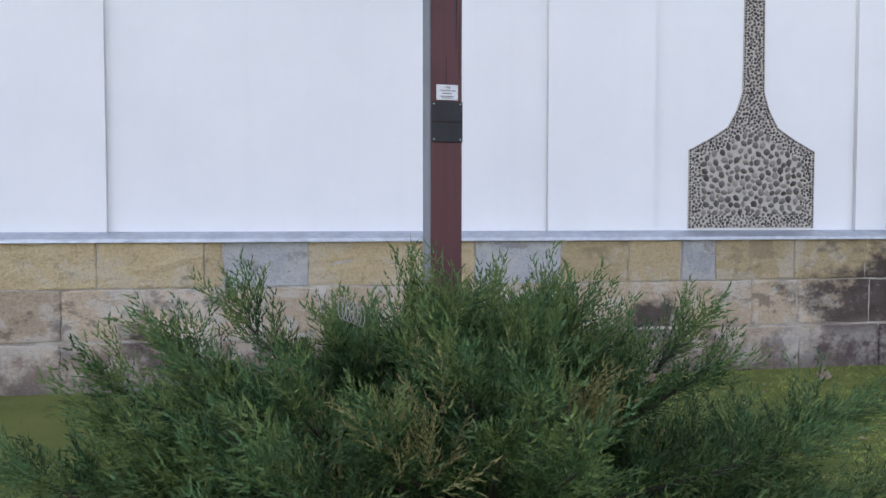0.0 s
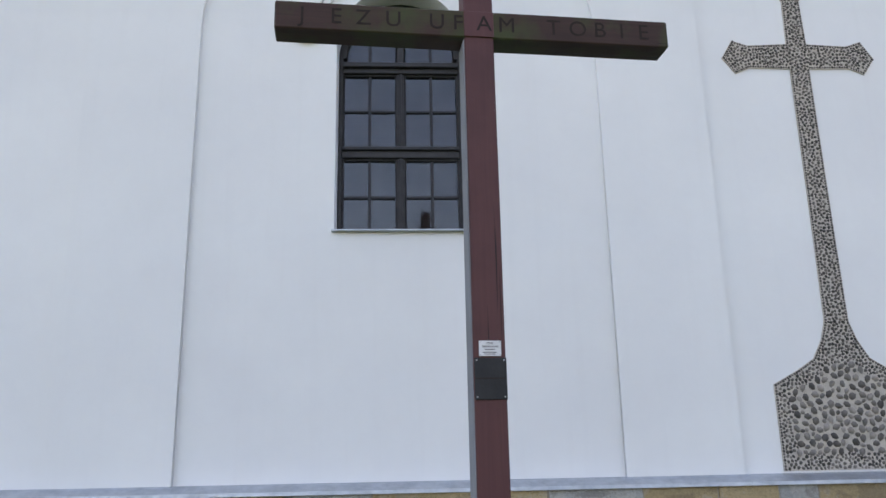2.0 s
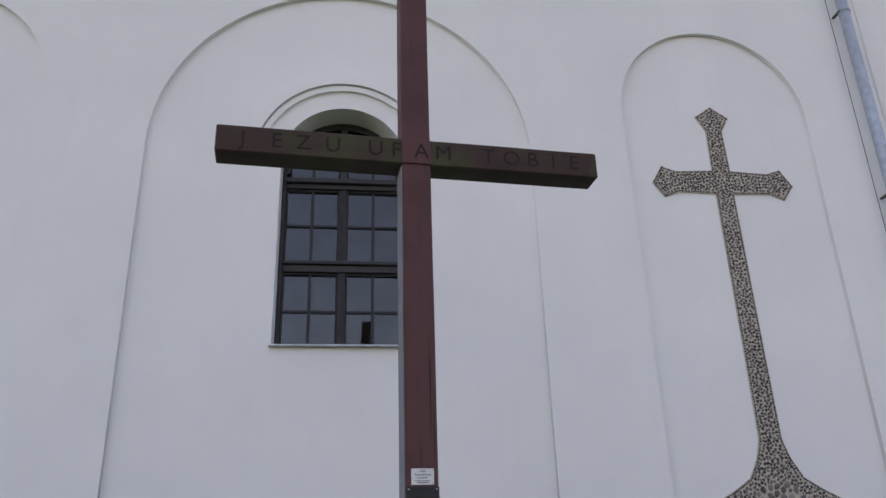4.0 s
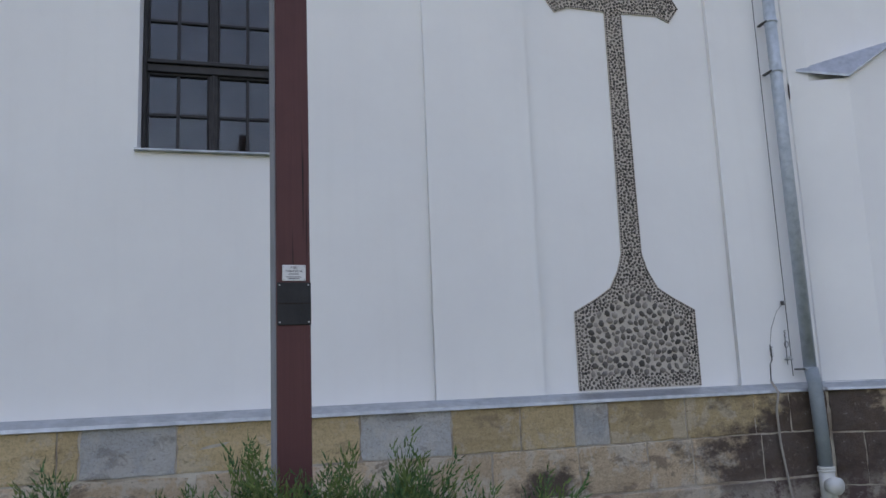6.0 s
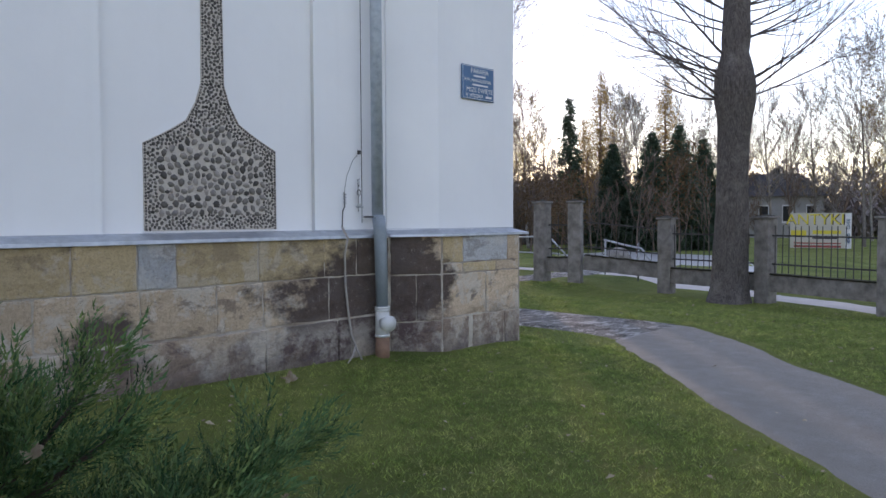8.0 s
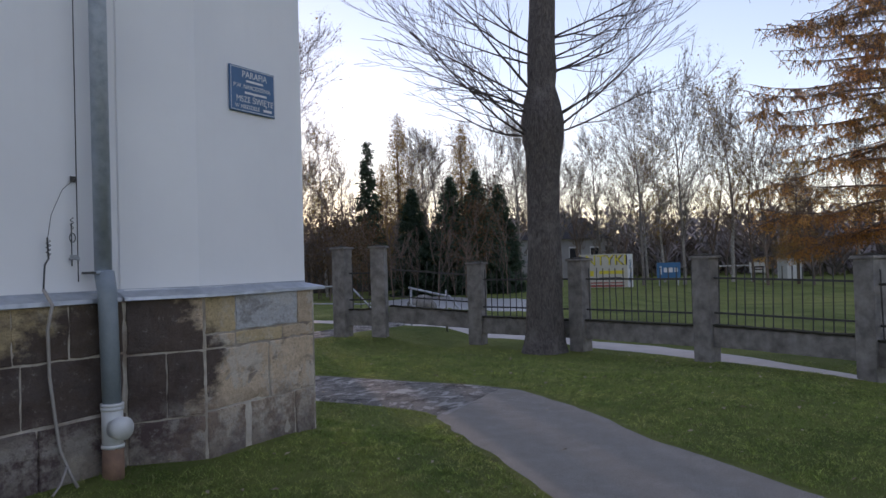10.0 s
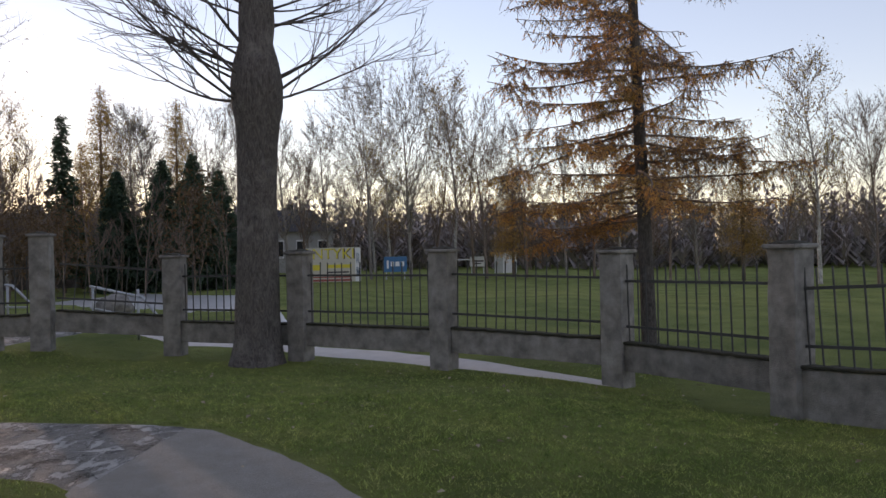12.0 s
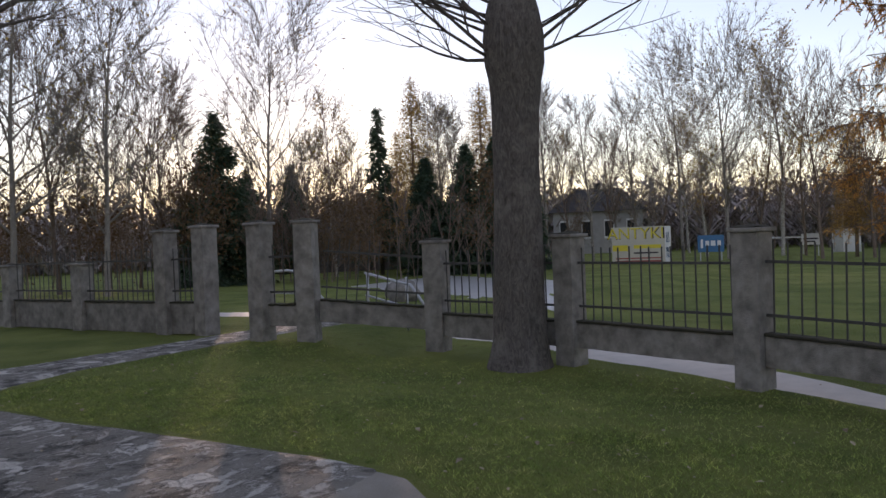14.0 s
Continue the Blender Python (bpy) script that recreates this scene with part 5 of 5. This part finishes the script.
def needle_tree(name, label, seed, height, radius, mat, bark_mat, **kw):
    ob = thing(name, label, "tree")
    (v, f), (V, F) = conifer(seed, height, radius, mat, bark_mat, **kw)
    part("trunk", raw_mesh("trunk", v, f, bark_mat, True), None, ob)
    tagged(part("crown", tri_mesh("crown", V, F, mat), None, ob), kind="stuff")
    return ob


KIND = {
    "a": bare_tree("bare_tree", "tall grey tree with a wide rounded crown of fine twigs", 21, 13.0, "bark_grey", leaves=1600, spread=0.46, first=0.2, upright=0.5, twigs=10, rounded=True, fine=26),
    "b": bare_tree("bare_tree", "bare brown deciduous tree with fine upright twigs", 22, 11.0, "bark_brown", spread=0.44, first=0.2, upright=0.55, twigs=10, rounded=True, fine=24),
    "c": bare_tree("bare_tree", "slender bare grey tree with a straight trunk", 23, 12.0, "bark_grey", leaves=400, spread=0.26, first=0.26, upright=0.6, twigs=8, rounded=True, fine=18),
    "d": bare_tree("birch_tree", "slender birch tree with a few yellow leaves", 24, 12.0, "bark_birch", leaves=3200, spread=0.22, first=0.26, upright=0.6, twigs=7, rounded=True, fine=12),
    "e": needle_tree("spruce_tree", "dark green spruce tree with a straight trunk", 25, 11.0, 3.7, "spruce", "bark_dark", full=3.4, hang=0.3, bare=0.03, needle=0.1, loose=0.17),
    "f": needle_tree("spruce_tree", "thin ragged dark spruce tree", 26, 11.0, 1.7, "spruce", "bark_dark", full=1.4, hang=0.3, bare=0.1, needle=0.11),
    "g": needle_tree("larch_tree", "golden autumn larch tree in the distance", 27, 12.0, 2.5, "larch_far", "bark_brown", full=2.6, hang=-0.5, bare=0.16, needle=0.05, loose=0.2),
    "j": bare_tree("bare_tree", "bare brown woodland tree", 35, 11.0, "bark_brown", spread=0.36, first=0.2, upright=0.8, twigs=6, thin=3.2, rounded=True, fine=9),
    "h": bare_tree("shrub", "leafless brown shrub of many thin stems", 28, 4.5, "bark_brown", spread=0.5, first=0.04, upright=0.9, twigs=5, trunk=0.035, thin=3.5, fine=6),
    "i": bare_tree("shrub", "tangled brown undergrowth with some dead leaves", 29, 3.6, "bark_brown", leaves=1500, leaf_mat="brown_leaf", spread=0.6, first=0.03, upright=0.7, twigs=5, trunk=0.03, thin=3.5, fine=6),
}
TALL = dict(j=11.0, a=13.0, b=11.0, c=12.0, d=12.0, e=11.0, f=11.0, g=12.0, h=4.5, i=3.6)
used = set()


def plant(kind, az, dist, tall, rng):
    """A tree seen from the end of the path: by bearing, distance and height."""
    x, y = 4.3 + dist * math.sin(radians(az)), -4.0 + dist * math.cos(radians(az))
    s = tall / TALL[kind]
    m = Matrix.Translation((x, y, gz(x, y))) @ Matrix.Rotation(rng.uniform(0, 6.28), 4, "Z") @ Matrix.Diagonal((s, s, s, 1))
    if kind in used:
        copy_thing(KIND[kind], m).matrix_basis = m
    else:
        used.add(kind)
        KIND[kind].matrix_basis = m


pr = random.Random(5)
TREES = (("a", 29.5, 34, 13), ("a", 35, 36, 12.8), ("b", 38.5, 44, 10), ("e", 42.2, 44, 9.4), ("a", 45.6, 46, 14.2), ("c", 48, 52, 9), ("d", 50.4, 50, 11), ("f", 53.7, 50, 10.6),
         ("g", 56.2, 52, 13), ("c", 58.3, 52, 10.8), ("g", 61.2, 52, 12.4), ("e", 60.0, 46, 7.6), ("e", 62.2, 46, 8.0), ("c", 65.9, 56, 12.5), ("c", 69, 58, 11.2), ("c", 72, 60, 11.2))
for q in TREES:
    plant(*q, pr)
# the spruces at 47.3 and 44.2 are added to block the low sun
TREES = (("a", 75.2, 58, 12.8), ("a", 78.2, 58, 13.8), ("d", 81.6, 62, 15.2), ("b", 84, 60, 12), ("b", 87, 60, 11), ("c", 90, 62, 11), ("d", 94, 62, 10), ("b", 97.5, 55, 9.5), ("g", 102.5, 55, 10.5),
         ("d", 107.5, 50, 12.8), ("b", 111, 50, 9), ("a", 116, 50, 11), ("c", 24, 36, 11), ("b", 19, 36, 10), ("e", 14, 40, 9), ("c", 33, 52, 12), ("c", 40, 56, 11), ("b", 32, 44, 12), ("b", 37, 48, 11), ("b", 27, 40, 12), ("e", 47.3, 60, 8), ("e", 44.2, 62, 8))
for q in TREES:
    plant(*q, pr)
TREES = (("c", 51.8, 54, 9), ("g", 55, 56, 10), ("d", 57.2, 54, 11), ("c", 59.4, 50, 10), ("a", 63.5, 60, 11), ("e", 57.0, 47, 7), ("e", 64.0, 50, 7.5), ("j", 67.5, 62, 10), ("j", 70.5, 64, 9.5), ("j", 73.6, 62, 10), ("d", 76.8, 64, 12), ("j", 80, 62, 11), ("j", 83, 64, 11), ("g", 86, 62, 10), ("j", 92, 62, 11), ("j", 96, 60, 10), ("c", 99.5, 56, 10), ("j", 105, 54, 9), ("c", 113, 52, 10), ("j", 49, 54, 9))
for q in TREES:
    plant(*q, pr)
for i in range(100):
    az = 6 + 118 * (i + pr.random()) / 100
    if 68.6 < az < 71:
        continue
    plant(pr.choice("hhi"), az, pr.uniform(79, 90) if az > 66 else pr.uniform(36, 50), pr.uniform(3.6, 5.6), pr)
# extra shrubs added at the sun's bearing to shade the path and lawn
for i in range(18):
    plant("h", 39.5 + 13 * i / 17, pr.uniform(43, 49), pr.uniform(5.4, 6.6), pr)
for i in range(60):
    az = 6 + 120 * (i + pr.random()) / 60
    plant(pr.choice("jjcjdj"), az, pr.uniform(72, 100), pr.uniform(8.5, 12), pr)

# far woods that close the horizon, and woods behind the camera; their pale colour carries the haze
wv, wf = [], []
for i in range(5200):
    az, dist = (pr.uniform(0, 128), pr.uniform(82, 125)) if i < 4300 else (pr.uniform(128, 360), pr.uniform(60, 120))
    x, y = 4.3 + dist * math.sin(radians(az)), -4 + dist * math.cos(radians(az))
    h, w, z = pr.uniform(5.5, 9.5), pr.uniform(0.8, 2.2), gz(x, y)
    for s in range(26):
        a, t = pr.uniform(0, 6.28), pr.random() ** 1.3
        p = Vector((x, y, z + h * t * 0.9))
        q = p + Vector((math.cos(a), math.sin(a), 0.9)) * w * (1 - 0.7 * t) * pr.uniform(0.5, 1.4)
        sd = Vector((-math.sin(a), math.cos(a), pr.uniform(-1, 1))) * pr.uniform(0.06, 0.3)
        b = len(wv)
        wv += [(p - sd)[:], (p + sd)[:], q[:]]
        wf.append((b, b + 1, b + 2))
tagged(new("far_woods", tri_mesh("far_woods", wv, wf, "woods")), "brown belt of far leafless woods, haze put into its pale colour", "woods", kind="stuff")

# the large tree inside the fence
lime = thing("large_tree", "old dark-barked tree with a burl and long bare shoots", "tree", (13.9, 0.68, gz(13.9, 0.68)))
lr = random.Random(9)
v, f = [], []
hs = [-0.2, 0.0, 0.15, 0.4, 0.9, 1.8, 2.7, 3.4, 3.75, 4.0, 4.35, 4.7, 5.0, 5.3, 5.8, 6.6, 8.0, 10.0]
rs = [0.5, 0.45, 0.4, 0.355, 0.335, 0.32, 0.31, 0.305, 0.335, 0.40, 0.405, 0.35, 0.275, 0.29, 0.255, 0.24, 0.2, 0.12]
tube_data([(0.03 * math.sin(z * 0.9), -0.02 * z, z) for z in hs], rs, 24, v, f)
v = [(x + 0.035 * noise.noise((x * 3, y * 3, z * 1.5)) + (0.05 * noise.noise((x * 6, y * 6, z)) if z < 0.5 else 0), y + 0.035 * noise.noise((x * 3, y * 3, z * 1.5 + 7)), z) for x, y, z in v]
part("trunk", raw_mesh("trunk", v, f, "bark_dark", True), None, lime)


def shoot(vs, fs, p, d, length, rad, r, level=0, rise=0.06):
    n = 9 if level == 0 else 5
    path, rads, q, dd = [p], [rad], p.copy(), d.copy()
    for i in range(1, n + 1):
        dd = (dd + Vector((r.uniform(-0.12, 0.12), r.uniform(-0.12, 0.12), r.uniform(-0.06, 0.06) + rise))).normalized()
        q = q + dd * length / n
        path.append(q.copy())
        rads.append(max(0.004, rad * (1 - 0.9 * i / n)))
    tube_data(path, rads, 6 if level == 0 else 4, vs, fs, cap=False)
    if level < 2:
        for i in range(7 if level == 0 else 4):
            t = 0.18 + 0.8 * (i + r.random()) / (7 if level == 0 else 4)
            j = min(n - 1, int(t * n))
            base = (path[j + 1] - path[j]).normalized()
            side = base.cross(Vector((r.uniform(-1, 1), r.uniform(-1, 1), r.uniform(-1, 1)))).normalized()
            nd = (base * 0.85 + side * 0.55 + Vector((0, 0, 0.12))).normalized()
            shoot(vs, fs, path[j].copy(), nd, length * (0.5 - 0.22 * t) * r.uniform(0.8, 1.3), rads[j] * 0.6, r, level + 1, rise)


for i in range(26):
    v, f = [], []
    z = lr.choice((4.1, 4.2, 4.5, 4.7, 5.0, 5.3, 5.5, 5.9)) + lr.uniform(-0.1, 0.1)
    az = lr.uniform(0, 6.28) if i > 20 else lr.choice((2.0, 2.0, -1.1)) + lr.uniform(-0.75, 0.75)
    d = Vector((math.cos(az), math.sin(az), lr.uniform(0.0, 0.6))).normalized()
    shoot(v, f, Vector((0.25 * math.cos(az), 0.25 * math.sin(az) - 0.012 * z, z)), d, lr.uniform(2.2, 3.7), lr.uniform(0.014, 0.03), lr, 0, 0.06)
    part("branch", raw_mesh("branch", v, f, "bark_dark", True), None, lime)

# the larch outside the fence
larch = thing("larch_tree", "larch with drooping twigs and orange autumn needles", "tree", (13.95, -5.3, gz(13.95, -5.3)))
lr = random.Random(31)
v, f = [], []
tube_data([(0.0, 0, -0.2), (0.0, 0, 0.2), (0.02, 0.04, 2.0), (0.05, 0.12, 4.5), (0.05, 0.2, 7.0), (0.05, 0.2, 10.5)], [0.17, 0.12, 0.1, 0.08, 0.055, 0.012], 12, v, f)
part("trunk", raw_mesh("trunk", v, f, "bark_dark", True), None, larch)
LV, LF = [], []


def larch_arm(p, d, reach, n, lift):
    """The line of a larch branch: it sags at first and turns up towards its tip."""
    path = []
    for j in range(n + 1):
        path.append(p.copy())
        d = (d + Vector((lr.uniform(-0.09, 0.09), lr.uniform(-0.09, 0.09), lift if j > n * 0.45 else -0.02))).normalized()
        p = p + d * reach / n
    return path


for i in range(118):
    t = (i + lr.random()) / 118
    z = 2.2 + 7.9 * t
    az = lr.uniform(0, 6.28)
    reach = (3.15 * (1 - t) ** 0.55 + 0.3) * lr.uniform(0.5, 1.05)
    main = larch_arm(Vector((0.03, 0.12, z)), Vector((math.cos(az), math.sin(az), lr.uniform(-0.22, 0.1))), reach, 8, 0.06)
    v, f = [], []
    tube_data(main, [max(0.005, 0.024 * (1 - t * 0.6) * (1 - j / 8.5)) for j in range(9)], 5, v, f, cap=False)
    arms = [(main, reach)]
    for k in range(int(reach * 4.2)):
        j = lr.randrange(1, 8)
        a = az + lr.choice((-1, 1)) * lr.uniform(0.5, 1.1)
        ln = lr.uniform(0.3, 0.85) * (1.1 - 0.08 * j) * (1 - 0.4 * t)
        arm = larch_arm(main[j].copy(), Vector((math.cos(a), math.sin(a), lr.uniform(-0.3, 0.05))), ln, 4, 0.1)
        tube_data(arm, [0.009, 0.008, 0.006, 0.005, 0.004], 3, v, f, cap=False)
        arms.append((arm, ln))
    leafy_share = 0.9 if z < 4.0 else 0.6 if z < 5.2 else 0.4
    for arm, length in arms:
        n = len(arm) - 1
        for k in range(int(length * 27)):
            u = 0.08 + 0.92 * lr.random()
            j = min(n - 1, int(u * n))
            q = arm[j].lerp(arm[j + 1], u * n - j)
            dd = Vector((lr.uniform(-0.8, 0.8), lr.uniform(-0.8, 0.8), -lr.uniform(0.1, 0.9))).normalized()
            ln = lr.uniform(0.08, 0.34) * (1 - 0.2 * t)
            q2 = q + dd * ln * 0.5
            q3 = q2 + (dd + Vector((0, 0, -0.5))).normalized() * ln * 0.5
            tube_data([q, q2, q3], [0.0042, 0.0036, 0.0025], 3, v, f, cap=False)
            if lr.random() > leafy_share:
                continue
            for m in range(int(ln * 26) + 1):
                c = q.lerp(q2, lr.random()) if lr.random() < 0.5 else q2.lerp(q3, lr.random())
                for _ in range(6):
                    e = Vector((lr.uniform(-1, 1), lr.uniform(-1, 1), lr.uniform(-1, 0.7))).normalized() * lr.uniform(0.02, 0.042)
                    s = e.cross(Vector((0.3, 0.5, lr.uniform(-1, 1)))).normalized() * 0.0042
                    b = len(LV)
                    LV += [(c - s)[:], (c + s)[:], (c + e)[:]]
                    LF.append((b, b + 1, b + 2))
    part("branch", raw_mesh("branch", v, f, "larch_twig"), None, larch)
tagged(part("needles", tri_mesh("needles", LV, LF, "larch"), None, larch, "orange and golden needles"), kind="stuff")


# ---------------------------------------------------------------- boards and houses beyond the meadow
def board(name, label, x, y, wd, ht, ztop, face, mat, legs=True, leg_mat="steel"):
    """An upright board on two posts, turned to face along the given bearing."""
    ob = thing(name, label, "sign", (x, y, 0), face)
    part("panel", box(-wd / 2, wd / 2, -0.03, 0.03, ztop - ht, ztop, 0.01), mat, ob)
    for s in (-0.4, 0.4):
        part("leg", box(s * wd - 0.04, s * wd + 0.04, 0.032, 0.11, gz(x, y) - 0.2, ztop - 0.1), leg_mat, ob)
    return ob


def lay(ob, x0, x1, z0, z1, mat, name="stripe"):
    return part(name, box(x0, x1, -0.038, -0.028, z0, z1), mat, ob)


bb = board("billboard", "cream and yellow roadside billboard for antiques", 56.5, 12.6, 3.9, 2.55, 1.72, -75, "board_cream")
ob = part("lettering", words("ANTYKI", 1.05, "board_yellow", 0.006), None, bb)
ob.location = (-0.35, -0.045, 1.25)
ob = part("letter_shadow", words("ANTYKI", 1.09, "ink", 0.002), None, bb)
ob.location = (-0.32, -0.034, 1.23)
for x0, x1, z0, z1, mm in ((1.55, 1.93, -0.75, 1.68, "white_paint"), (-1.9, -0.9, 0.1, 0.5, "board_yellow"), (-0.5, 1.3, 0.25, 0.5, "board_yellow"), (-0.5, 1.1, -0.1, 0.0, "ink"), (-1.7, 1.3, -0.45, -0.36, "board_red"), (-1.7, 1.3, -0.7, -0.55, "board_red"), (1.62, 1.84, 0.6, 1.3, "board_blue"), (1.62, 1.84, -0.4, 0.3, "board_blue")):
    lay(bb, x0, x1, z0, z1, mm)
b2 = board("blue_board", "blue advertising board with a white emblem", 59.0, 8.6, 1.7, 1.15, 0.98, -75, "board_blue")
for x0, x1, z0, z1 in ((-0.65, -0.5, 0.1, 0.7), (-0.35, -0.1, 0.25, 0.6), (0.0, 0.3, 0.25, 0.6), (0.42, 0.65, 0.25, 0.6)):
    lay(b2, x0, x1, z0, z1, "white_paint", "emblem")
b3 = board("white_board", "pale notice board standing in the meadow", 76.5, 1.8, 2.1, 2.4, 1.0, -85, "white_paint")
lay(b3, -0.98, -0.25, -1.1, 1.0, "board_blue", "pale_stripe").active_material = M["steel"]
b4 = board("direction_sign", "small white arrow sign on a post", 69.0, 3.6, 1.3, 0.85, 0.75, -80, "white_paint")
lay(b4, -0.5, 0.5, 0.3, 0.42, "ink")
lay(b4, -0.4, 0.3, 0.1, 0.2, "ink")
part("barrier_arm", box(-3.6, -0.66, -0.04, 0.04, 0.45, 0.56), "white_paint", b4)


def house(name, label, x, y, turn, wx, wy, wall_h, roof_h, wall_mat, roof_mat, wins):
    ob = thing(name, label, "house", (x, y, gz(x, y)), turn)
    part("wall", box(-wx / 2, wx / 2, -wy / 2, wy / 2, -0.5, wall_h), wall_mat, ob)
    bm = bmesh.new()
    o = 0.5
    pts = [(-wx / 2 - o, -wy / 2 - o, wall_h), (wx / 2 + o, -wy / 2 - o, wall_h), (wx / 2 + o, wy / 2 + o, wall_h), (-wx / 2 - o, wy / 2 + o, wall_h), (-wx / 4, 0, wall_h + roof_h), (wx / 4, 0, wall_h + roof_h)]
    p = [bm.verts.new(q) for q in pts]
    for q in ((0, 1, 5, 4), (1, 2, 5), (2, 3, 4, 5), (3, 0, 4), (3, 2, 1, 0)):
        bm.faces.new([p[i] for i in q])
    roof = part("roof", bm, roof_mat, ob)
    part("chimney", box(-0.35, 0.35, 0.3, 0.9, wall_h + roof_h * 0.5, wall_h + roof_h + 0.6), "roof_dark", roof)
    for i in range(wins):
        c = -wx / 2 + wx * (i + 0.5) / wins
        w_ = part("window", box(c - 0.5, c + 0.5, -wy / 2 - 0.03, -wy / 2 + 0.05, wall_h * 0.35, wall_h * 0.8), "white_paint", ob)
        part("pane", box(c - 0.42, c + 0.42, -wy / 2 - 0.045, -wy / 2 - 0.02, wall_h * 0.4, wall_h * 0.76), "plate", w_)
    return ob


house("house", "pale rendered house with a dark hipped roof", 84.0, 26.0, -70, 9, 7, 4.3, 2.5, "house_wall", "roof_dark", 4)
house("barn", "dark wooden barn behind the trees", 4.3 + 62 * math.sin(radians(52.3)), -4 + 62 * math.cos(radians(52.3)), -48, 8, 7, 3.0, 2.4, "bark_dark", "roof_dark", 0)

coil = thing("wire_coil", "loose coil of pale wire caught on the juniper", "wire", (-1.92, -3.98, 1.25), 25)
for k in range(6):
    ring = [(0.02 * k + 0.04 * math.cos(a * 0.5236) * 0.35, 0.01 * k, 0.036 * math.sin(a * 0.5236) - 0.008 * k) for a in range(13)]
    part("loop", tube("loop", ring, 0.0016, "cable", 5), None, coil)

side = thing("bare_tree", "near bare tree with a thick dark bough", "tree", (8.2, 7.2, gz(8.2, 7.2)))
lr = random.Random(77)
v, f = [], []
tube_data([(0, 0, -0.2), (0.02, 0.03, 2.0), (0.0, 0.05, 5.0), (0.05, 0.0, 9.0)], [0.24, 0.19, 0.15, 0.05], 14, v, f)
part("trunk", raw_mesh("trunk", v, f, "bark_dark", True), None, side)
for z, az, ln, rad in ((3.7, -0.32, 3.7, 0.12), (4.1, -0.9, 2.6, 0.08), (4.9, 1.6, 2.4, 0.07), (5.5, 3.0, 2.4, 0.07), (6.2, -0.3, 2.2, 0.06), (6.8, 2.2, 2.0, 0.05)):
    v, f = [], []
    shoot(v, f, Vector((0, 0.03, z)), Vector((math.cos(az), math.sin(az), 0.35)).normalized(), ln, rad, lr)
    part("branch", raw_mesh("branch", v, f, "bark_dark", True), None, side)

bm = bmesh.new()
bmesh.ops.create_icosphere(bm, subdivisions=3, radius=1.0)
for v in bm.verts:
    v.co *= 1 + 0.22 * noise.noise(v.co * 1.6) + 0.06 * noise.noise(v.co * 5)
    v.co = Vector((v.co.x * 0.32, v.co.y * 0.48, v.co.z * 0.36))
bmesh.ops.transform(bm, matrix=Matrix.Translation((21.1, 7.6, gz(21.1, 7.6) + 0.22)), verts=bm.verts)
solid("boulder", bm, "concrete", "large grey boulder beside the road", "boulder", smooth=True)
